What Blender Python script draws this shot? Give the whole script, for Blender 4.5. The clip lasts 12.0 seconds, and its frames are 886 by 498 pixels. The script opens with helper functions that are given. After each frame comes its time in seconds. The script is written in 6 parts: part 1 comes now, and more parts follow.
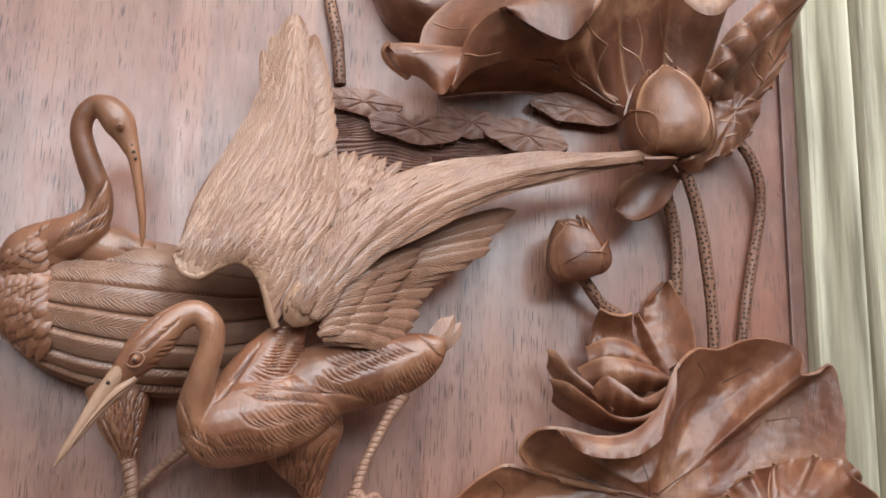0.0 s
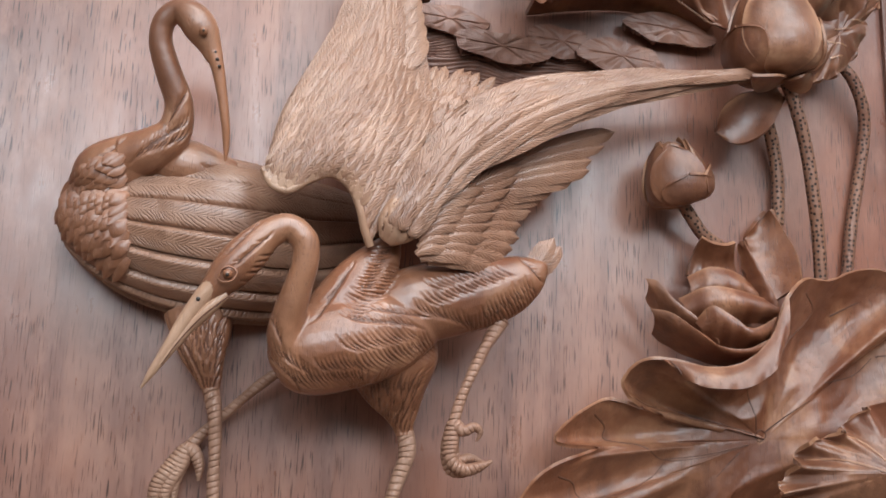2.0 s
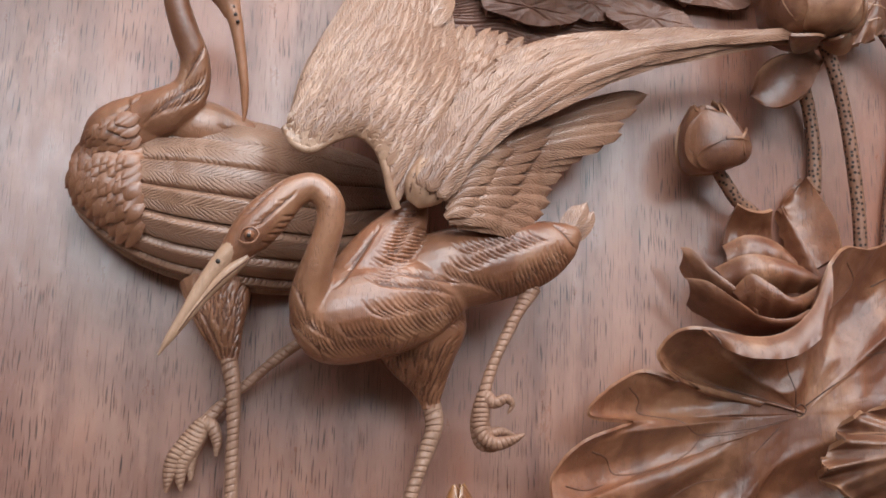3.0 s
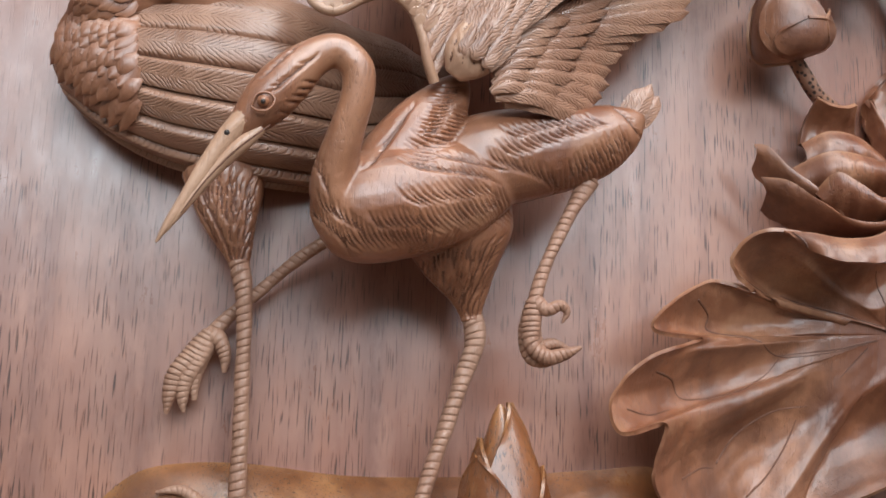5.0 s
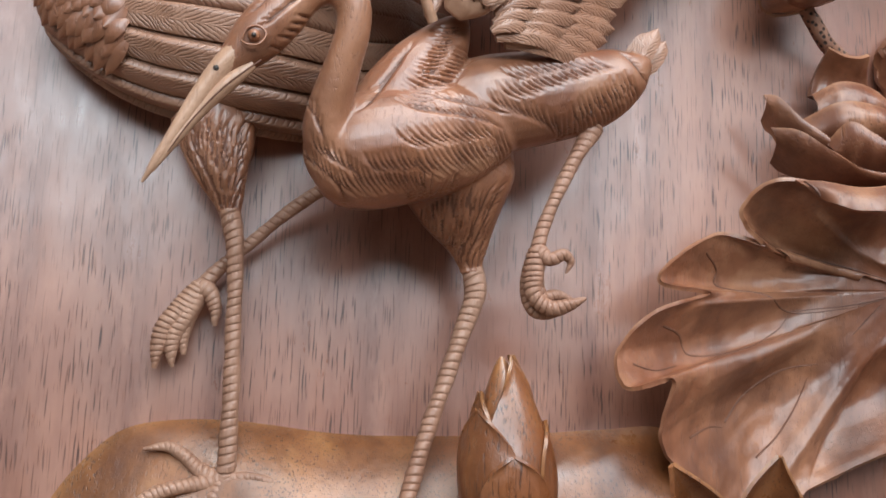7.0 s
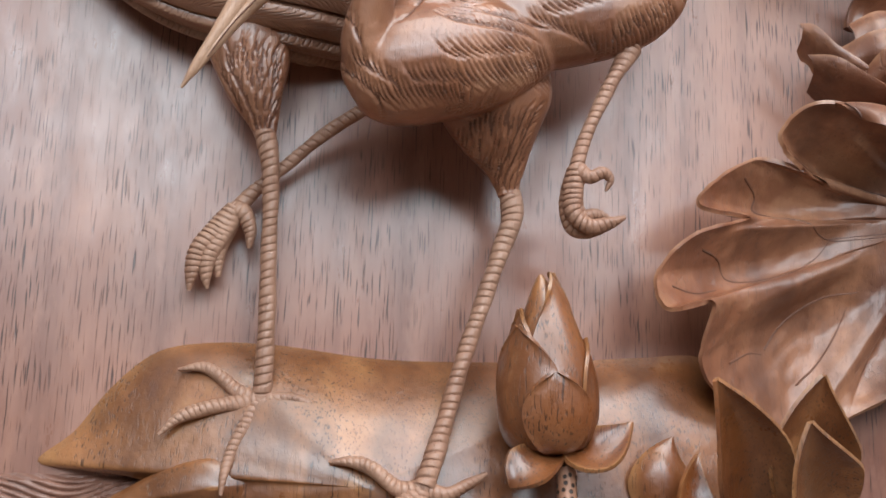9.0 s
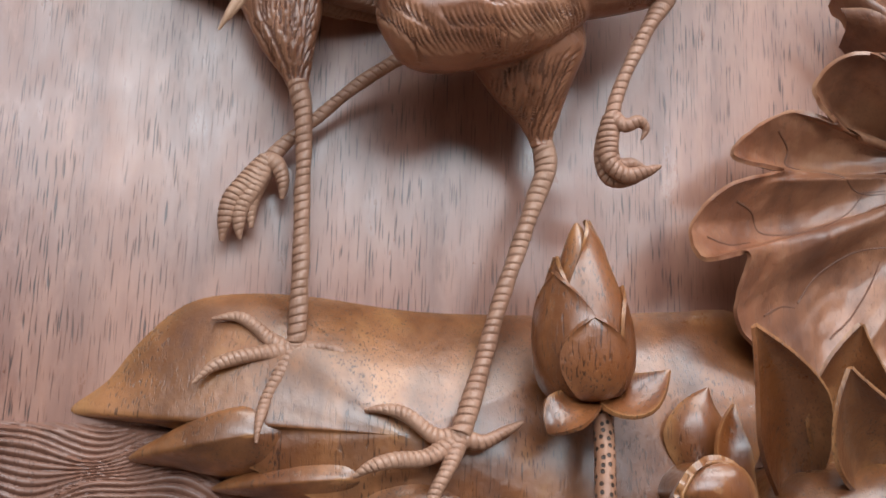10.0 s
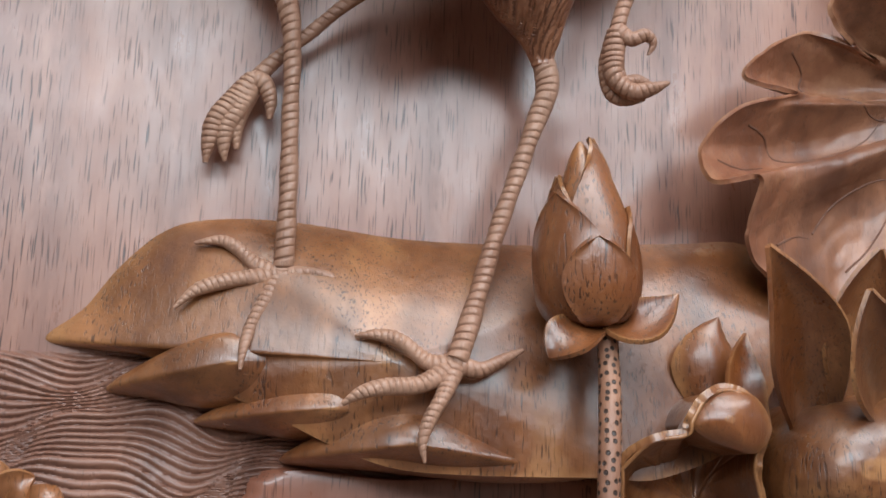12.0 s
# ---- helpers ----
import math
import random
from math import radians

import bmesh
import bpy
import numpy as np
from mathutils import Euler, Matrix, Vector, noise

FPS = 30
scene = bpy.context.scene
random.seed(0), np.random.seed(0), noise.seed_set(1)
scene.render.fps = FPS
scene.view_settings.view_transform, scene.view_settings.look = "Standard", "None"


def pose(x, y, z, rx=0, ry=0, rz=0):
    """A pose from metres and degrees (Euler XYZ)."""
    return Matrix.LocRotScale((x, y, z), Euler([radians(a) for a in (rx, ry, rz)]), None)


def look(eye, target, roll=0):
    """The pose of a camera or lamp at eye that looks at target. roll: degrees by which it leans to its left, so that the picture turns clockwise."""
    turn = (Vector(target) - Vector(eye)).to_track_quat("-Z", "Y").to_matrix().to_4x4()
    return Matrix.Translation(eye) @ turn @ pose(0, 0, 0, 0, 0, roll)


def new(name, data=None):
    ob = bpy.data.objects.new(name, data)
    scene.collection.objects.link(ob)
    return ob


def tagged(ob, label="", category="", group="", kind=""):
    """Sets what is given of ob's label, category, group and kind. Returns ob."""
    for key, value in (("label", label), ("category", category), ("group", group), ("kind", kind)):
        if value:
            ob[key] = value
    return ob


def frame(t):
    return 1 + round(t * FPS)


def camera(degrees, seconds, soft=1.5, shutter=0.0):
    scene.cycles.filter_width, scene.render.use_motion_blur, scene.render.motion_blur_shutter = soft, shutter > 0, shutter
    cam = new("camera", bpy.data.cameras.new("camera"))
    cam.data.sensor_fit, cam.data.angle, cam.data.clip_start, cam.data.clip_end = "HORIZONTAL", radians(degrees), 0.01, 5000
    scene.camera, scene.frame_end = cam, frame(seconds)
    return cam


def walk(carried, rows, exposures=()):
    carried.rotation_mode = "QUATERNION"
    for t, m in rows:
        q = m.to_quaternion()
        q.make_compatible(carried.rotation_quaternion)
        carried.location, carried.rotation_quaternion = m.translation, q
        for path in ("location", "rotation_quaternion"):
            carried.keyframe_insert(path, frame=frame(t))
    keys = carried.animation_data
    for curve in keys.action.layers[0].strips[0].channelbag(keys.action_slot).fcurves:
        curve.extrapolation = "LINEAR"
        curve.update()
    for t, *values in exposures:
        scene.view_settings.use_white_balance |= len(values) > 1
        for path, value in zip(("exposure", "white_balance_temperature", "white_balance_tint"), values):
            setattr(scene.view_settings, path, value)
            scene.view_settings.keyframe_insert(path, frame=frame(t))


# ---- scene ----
from mathutils.bvhtree import BVHTree
from mathutils.kdtree import KDTree

cam = camera(45.0, 12.0, soft=1.7)
PATH = [
    (0.0, pose(-0.1432, -0.8200, 1.3038, 103.26, -1.38, -10.23)),
    (0.5, pose(-0.1602, -0.8087, 1.2940, 103.16, -1.38, -10.23)),
    (1.0, pose(-0.1808, -0.7883, 1.2833, 102.86, -1.50, -10.16)),
    (1.5, pose(-0.1825, -0.7643, 1.2724, 102.66, -1.53, -10.06)),
    (2.0, pose(-0.1953, -0.7540, 1.2675, 102.56, -1.65, -9.99)),
    (2.5, pose(-0.2034, -0.7383, 1.2579, 102.56, -1.65, -9.99)),
    (3.0, pose(-0.2076, -0.7157, 1.2506, 102.66, -1.53, -10.06)),
    (3.2, pose(-0.2110, -0.7073, 1.2485, 102.69, -1.52, -9.94)),
    (4.8, pose(-0.2046, -0.6275, 1.2211, 101.85, -1.70, -9.62)),
    (5.0, pose(-0.2092, -0.6128, 1.2151, 102.05, -1.79, -9.81)),
    (5.5, pose(-0.2046, -0.5952, 1.2131, 101.86, -1.84, -10.03)),
    (6.0, pose(-0.1996, -0.5856, 1.2075, 101.96, -1.77, -9.91)),
    (6.5, pose(-0.1995, -0.5807, 1.2004, 101.96, -1.77, -9.91)),
    (7.0, pose(-0.2044, -0.5866, 1.1942, 101.96, -1.77, -9.91)),
    (7.2, pose(-0.2063, -0.5882, 1.1941, 101.93, -1.74, -9.86)),
    (8.8, pose(-0.2138, -0.5693, 1.1541, 102.55, -1.66, -9.60)),
    (9.0, pose(-0.2166, -0.5687, 1.1492, 102.55, -1.74, -9.60)),
    (9.5, pose(-0.2231, -0.5619, 1.1372, 102.55, -1.74, -9.60)),
    (10.0, pose(-0.2307, -0.5582, 1.1253, 102.45, -1.76, -9.50)),
    (10.5, pose(-0.2300, -0.5607, 1.1180, 102.55, -1.76, -9.50)),
    (11.0, pose(-0.2286, -0.5467, 1.1082, 102.64, -1.78, -9.40)),
    (11.5, pose(-0.2270, -0.5289, 1.1019, 102.54, -1.88, -9.43)),
    (12.0, pose(-0.2210, -0.5237, 1.0949, 102.44, -1.88, -9.43)),
]
walk(cam, PATH, [(0.0, -0.15), (3.0, -0.12), (5.0, 0.05), (7.0, 0.08), (10.0, 0.06), (12.0, 0.0)])

# ---- light ----
world = bpy.data.worlds.new("room_air")
scene.world = world
world.use_nodes = True
world.node_tree.nodes["Background"].inputs[0].default_value = (0.75, 0.85, 1.0, 1)
world.node_tree.nodes["Background"].inputs[1].default_value = 0.12


def area_lamp(name, place, aim, w, h, watts, colour):
    la = bpy.data.lights.new(name, "AREA")
    la.shape, la.size, la.size_y, la.energy, la.color = "RECTANGLE", w, h, watts, colour
    ob = new(name, la)
    ob.matrix_world = look(place, aim)
    return ob


area_lamp("window_daylight", (-0.4, -3.19, 2.42), (-0.4, 0, 2.15), 3.5, 0.74, 112, (0.79, 0.91, 1.0))
area_lamp("ceiling_light_glow", (0.85, -1.6, 2.86), (0.85, -1.59, 0), 2.4, 0.8, 62, (0.86, 0.94, 1.0))
area_lamp("ceiling_light_glow", (0.0, -0.85, 2.86), (0.0, -0.84, 0), 1.5, 0.35, 18, (1.0, 0.98, 0.95))


# ---- materials ----
class Nodes:
    """A short way to write a node tree."""

    def __init__(self, name):
        self.m = bpy.data.materials.new(name)
        self.m.use_nodes = True
        self.t = self.m.node_tree
        self.b = self.t.nodes["Principled BSDF"]

    def put(self, slot, value):
        if isinstance(value, bpy.types.NodeSocket):
            self.t.links.new(value, slot)
        elif value is not None:
            slot.default_value = value

    def add(self, kind, out=0, **k):
        n = self.t.nodes.new(kind)
        for key, value in k.items():
            if key.startswith("i"):
                self.put(n.inputs[int(key[1:])], value)
            elif key == "op":
                n.operation = value
            elif key == "blend":
                n.blend_type = value
        return n.outputs[out]

    def math(self, op, a, b=0.0, c=0.0):
        return self.add("ShaderNodeMath", op=op, i0=a, i1=b, i2=c)

    def noise(self, vec, scale, detail=3.0, rough=0.55):
        n = self.t.nodes.new("ShaderNodeTexNoise")
        self.put(n.inputs["Vector"], vec)
        n.inputs["Scale"].default_value = scale
        n.inputs["Detail"].default_value = detail
        n.inputs["Roughness"].default_value = rough
        return n.outputs[0]

    def span(self, v, a, b, lo=0.0, hi=1.0):
        n = self.t.nodes.new("ShaderNodeMapRange")
        self.put(n.inputs[0], v)
        for i, x in enumerate((a, b, lo, hi)):
            n.inputs[i + 1].default_value = x
        return n.outputs[0]

    def mix(self, f, a, b, blend="MIX"):
        n = self.t.nodes.new("ShaderNodeMix")
        n.data_type, n.blend_type = "RGBA", blend
        self.put(n.inputs[0], f)
        self.put(n.inputs[6], a)
        self.put(n.inputs[7], b)
        return n.outputs[2]

    def scaled(self, vec, s):
        n = self.t.nodes.new("ShaderNodeVectorMath")
        n.operation = "MULTIPLY"
        self.put(n.inputs[0], vec)
        n.inputs[1].default_value = s
        return n.outputs[0]

    def bump(self, height, depth, strength=1.0, base=None):
        n = self.t.nodes.new("ShaderNodeBump")
        self.put(n.inputs["Height"], height)
        n.inputs["Distance"].default_value = depth
        n.inputs["Strength"].default_value = strength
        if base is not None:
            self.put(n.inputs["Normal"], base)
        return n.outputs[0]

    def set(self, **k):
        for key, value in k.items():
            self.put(self.b.inputs[key.replace("_", " ")], value)
        return self.m


def wood(name, pale, mid, dark, rough=0.42, detail="", pore=0.5, coat=0.25, tooled=1.0, pitch=0.0017, lean=0.45, warm=0.0, rubbed=0.0, polish=0.25, blotch=0.0):
    n = Nodes(name)
    pos = n.add("ShaderNodeNewGeometry")
    streak = n.noise(n.scaled(pos, (38, 38, 1.6)), 1.0, 4.0)
    broad = n.noise(n.scaled(pos, (9, 9, 0.7)), 1.0, 2.0)
    blot = n.noise(pos, 11.0, 3.0)
    col = n.mix(n.span(broad, 0.36, 0.64), mid, pale)
    col = n.mix(n.span(streak, 0.45, 0.72, 0, 0.75), col, dark)
    col = n.mix(n.span(blot, 0.42, 0.75, 0, 0.6), col, dark)
    band = n.noise(n.scaled(pos, (7, 7, 0.35)), 1.0, 2.0)
    col = n.mix(n.span(band, 0.5, 0.62, 0, 0.45), col, dark)
    rub = n.noise(n.scaled(pos, (55, 55, 22)), 1.0, 5.0, 0.65)
    col = n.mix(n.span(rub, 0.5, 0.75, 0, 0.55), col, pale)
    if blotch:
        # uneven wax and old stain
        stain = n.noise(n.scaled(pos, (26, 26, 17)), 1.0, 4.0, 0.6)
        col = n.mix(n.span(stain, 0.46, 0.66, 0, blotch), col, dark)
        col = n.mix(n.span(stain, 0.44, 0.30, 0, blotch), col, (pale[0] * 1.1, pale[1] * 1.22, pale[2] * 1.25, 1))
    if warm:
        glow = n.noise(n.scaled(pos, (6, 6, 4)), 1.0, 2.0)
        col = n.mix(n.span(glow, 0.5, 0.68, 0, warm), col, (mid[0] * 1.1, mid[1] * 0.82, mid[2] * 0.62, 1))
    if rubbed:
        # rims and ridges polished pale by wear
        ridge = n.t.nodes.new("ShaderNodeNewGeometry").outputs["Pointiness"]
        worn = n.math("MULTIPLY", n.span(ridge, 0.51, 0.57), n.span(rub, 0.35, 0.6, 0.3, 1.0))
        col = n.mix(n.math("MULTIPLY", worn, rubbed), col, (pale[0] * 1.35, pale[1] * 1.6, pale[2] * 1.7, 1))
    pores = n.span(n.noise(n.scaled(pos, (1050, 1050, 48)), 1.0, 1.0), 0.58, 0.67)
    patch = n.span(n.noise(n.scaled(pos, (30, 30, 6)), 1.0, 2.0), 0.4, 0.6, 0.25, 1.0)
    pores = n.math("MULTIPLY", pores, patch)
    deep = tuple(c * 0.35 for c in dark[:3]) + (1,)
    col = n.mix(n.math("MULTIPLY", pores, pore), col, deep)
    fine = n.noise(n.scaled(pos, (260, 260, 60)), 1.0, 3.0)
    nor = n.bump(n.math("SUBTRACT", n.math("MULTIPLY", fine, 0.25), n.math("MULTIPLY", pores, 0.8)), 0.0006, 0.5)
    chips = n.noise(pos, 70.0, 2.0)
    nor = n.bump(chips, 0.002, 0.4 * tooled, nor)
    facets = n.noise(pos, 190.0, 3.0, 0.6)
    nor = n.bump(facets, 0.0008, 0.45 * tooled, nor)
    uv = n.t.nodes.new("ShaderNodeUVMap").outputs[0]
    sep = n.t.nodes.new("ShaderNodeSeparateXYZ")
    n.put(sep.inputs[0], uv)
    u, v = sep.outputs[0], sep.outputs[1]
    if detail == "barbs":
        # slanting cuts on both sides of a shaft, with their shade and dirt put into the colour
        wob = n.math("MULTIPLY", n.noise(n.scaled(uv, (140, 140, 1)), 1.0, 2.0), 0.005)
        slant = n.math("ADD", n.math("MULTIPLY", u, lean), n.math("MULTIPLY", n.math("ABSOLUTE", v), -1.0))
        ph = n.math("MULTIPLY", n.math("ADD", slant, wob), 2 * math.pi / pitch)
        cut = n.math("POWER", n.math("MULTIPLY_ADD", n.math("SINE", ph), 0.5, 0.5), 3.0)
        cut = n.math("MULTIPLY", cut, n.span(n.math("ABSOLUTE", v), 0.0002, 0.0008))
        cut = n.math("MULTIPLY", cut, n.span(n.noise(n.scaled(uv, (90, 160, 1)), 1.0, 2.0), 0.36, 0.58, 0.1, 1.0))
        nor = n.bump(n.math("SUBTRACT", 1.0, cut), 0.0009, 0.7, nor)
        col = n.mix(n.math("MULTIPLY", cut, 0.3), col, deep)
        each = n.t.nodes.new("ShaderNodeObjectInfo").outputs["Random"]
        col = n.mix(n.span(each, 0, 1, 0, 0.5), col, dark)
    elif detail == "pits":
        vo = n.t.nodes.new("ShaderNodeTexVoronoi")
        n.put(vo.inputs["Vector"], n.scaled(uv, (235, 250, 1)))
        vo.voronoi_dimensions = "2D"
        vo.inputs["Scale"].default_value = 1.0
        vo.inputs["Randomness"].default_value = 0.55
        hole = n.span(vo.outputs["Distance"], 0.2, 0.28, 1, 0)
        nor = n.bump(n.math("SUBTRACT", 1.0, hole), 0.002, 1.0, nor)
        # the shade inside each pit is painted near-black over its bump
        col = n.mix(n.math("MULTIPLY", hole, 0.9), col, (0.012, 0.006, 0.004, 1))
    r = n.span(n.noise(n.scaled(pos, (60, 60, 25)), 1.0, 5.0, 0.7), 0.3, 0.7, rough - 0.1, rough + 0.2)
    return n.set(Base_Color=col, Roughness=r, Normal=nor, Coat_Weight=coat, Coat_Roughness=polish)


PALE, MID, DARK = (0.36, 0.174, 0.118, 1), (0.272, 0.107, 0.066, 1), (0.12, 0.042, 0.028, 1)
BIRD_PALE, BIRD_MID, BIRD_DARK = (0.37, 0.162, 0.085, 1), (0.225, 0.070, 0.027, 1), (0.10, 0.026, 0.008, 1)
panel_wood = wood("panel_rosewood", PALE, MID, DARK, 0.33, "", 0.95, 0.45, 0.12, warm=0.55)
water_wood = wood("combed_dark_wood", (0.27, 0.125, 0.083, 1), (0.19, 0.079, 0.051, 1), (0.09, 0.033, 0.021, 1), 0.42, "", 0.4, 0.2)
pad_wood = wood("thin_carved_pad_wood", (0.33, 0.155, 0.10, 1), (0.24, 0.10, 0.063, 1), (0.12, 0.045, 0.028, 1), 0.44, "", 0.3, 0.15)
leaf_wood = wood("carved_leaf_wood", (0.35, 0.148, 0.076, 1), (0.205, 0.067, 0.029, 1), (0.085, 0.024, 0.010, 1), 0.42, "", 0.35, 0.4, warm=0.3, rubbed=0.6, polish=0.3, blotch=0.8)
bird_wood = wood("carved_bird_wood", BIRD_PALE, BIRD_MID, BIRD_DARK, 0.42, "", 0.25, 0.9, polish=0.34, blotch=0.5)
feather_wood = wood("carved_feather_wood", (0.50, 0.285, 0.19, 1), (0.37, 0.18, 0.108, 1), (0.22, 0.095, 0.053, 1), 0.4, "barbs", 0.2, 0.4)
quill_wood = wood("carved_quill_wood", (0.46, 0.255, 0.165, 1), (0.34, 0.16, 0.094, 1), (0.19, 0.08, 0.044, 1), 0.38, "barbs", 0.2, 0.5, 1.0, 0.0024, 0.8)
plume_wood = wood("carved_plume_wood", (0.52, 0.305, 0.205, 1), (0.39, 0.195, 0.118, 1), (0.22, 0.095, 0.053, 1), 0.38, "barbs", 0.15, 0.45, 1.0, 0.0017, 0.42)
# near-black for solid balls: paints the shade inside pupil and nostril holes
hole_shade = wood("hole_shade_wood", (0.03, 0.014, 0.009, 1), (0.02, 0.01, 0.007, 1), (0.01, 0.006, 0.004, 1), 0.5)
bare_wood = wood("smooth_carved_wood", BIRD_PALE, BIRD_MID, BIRD_DARK, 0.33, "", 0.3, 0.5)
pale_wood = wood("pale_carved_wood", (0.50, 0.305, 0.20, 1), (0.42, 0.23, 0.145, 1), (0.27, 0.125, 0.07, 1), 0.4, "", 0.15, 0.4)
leg_wood = wood("pale_leg_wood", (0.40, 0.225, 0.15, 1), (0.31, 0.155, 0.098, 1), (0.19, 0.08, 0.046, 1), 0.46, "", 0.25, 0.12)
# dark tone for gouged cuts: their dirt and shade put into the colour
cut_dirt_shade = wood("gouge_dirt_shade_wood", (0.16, 0.060, 0.032, 1), (0.11, 0.040, 0.020, 1), (0.06, 0.020, 0.010, 1), 0.45, "", 0.1, 0.1)
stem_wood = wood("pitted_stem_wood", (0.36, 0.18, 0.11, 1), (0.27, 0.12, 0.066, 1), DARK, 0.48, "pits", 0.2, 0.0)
pod_wood = wood("golden_carved_wood", (0.34, 0.135, 0.050, 1), (0.18, 0.054, 0.015, 1), (0.066, 0.017, 0.004, 1), 0.34, "", 0.75, 0.6, warm=0.4, rubbed=0.6, blotch=0.7)


def painted(name, colour, other, rough, scale=8.0, metal=0.0, stretch=(1, 1, 1)):
    n = Nodes(name)
    pos = n.scaled(n.add("ShaderNodeNewGeometry"), stretch)
    f = n.span(n.noise(pos, scale, 5.0), 0.35, 0.7)
    nor = n.bump(n.noise(pos, scale * 14, 3.0), 0.001, 0.4)
    return n.set(Base_Color=n.mix(f, colour, other), Roughness=n.span(n.noise(pos, scale * 3, 3.0), 0.3, 0.7, rough - 0.1, rough + 0.1), Metallic=metal, Normal=nor)


gilt = painted("worn_pale_gilt", (0.53, 0.46, 0.33, 1), (0.19, 0.155, 0.095, 1), 0.4, 2.2, 0.1, (45, 45, 2.5))
plaster = painted("plain_plaster", (0.22, 0.21, 0.2, 1), (0.18, 0.17, 0.165, 1), 0.8, 2.0)
ceiling_white = painted("ceiling_paint", (0.8, 0.8, 0.78, 1), (0.74, 0.74, 0.72, 1), 0.85, 2.0)
floor_mat = painted("floor_boards_stain", (0.2, 0.13, 0.08, 1), (0.14, 0.09, 0.06, 1), 0.5, 3.0, 0.0, (8, 1, 1))


# ---- mesh tools ----
def catmull(pts, n):
    """n places, even in parameter, on the smooth curve through rows of numbers."""
    p = np.array(pts, float)
    p = np.vstack([2 * p[0] - p[1], p, 2 * p[-1] - p[-2]])
    s = np.linspace(0, len(pts) - 1, n)
    i = np.minimum(s.astype(int), len(pts) - 2)
    f = (s - i)[:, None]
    a, b, c, d = p[i], p[i + 1], p[i + 2], p[i + 3]
    return 0.5 * (2 * b + (c - a) * f + (2 * a - 5 * b + 4 * c - d) * f**2 + (3 * b - a - 3 * c + d) * f**3)


def catmull_ring(pts, n):
    p = np.array(pts, float)
    k = len(p)
    s = np.linspace(0, k, n, endpoint=False)
    i = s.astype(int)
    f = (s - i)[:, None]
    a, b, c, d = p[(i - 1) % k], p[i % k], p[(i + 1) % k], p[(i + 2) % k]
    return 0.5 * (2 * b + (c - a) * f + (2 * a - 5 * b + 4 * c - d) * f**2 + (3 * b - a - 3 * c + d) * f**3)


def unit(v):
    return v / np.maximum(np.linalg.norm(v, axis=-1, keepdims=True), 1e-9)


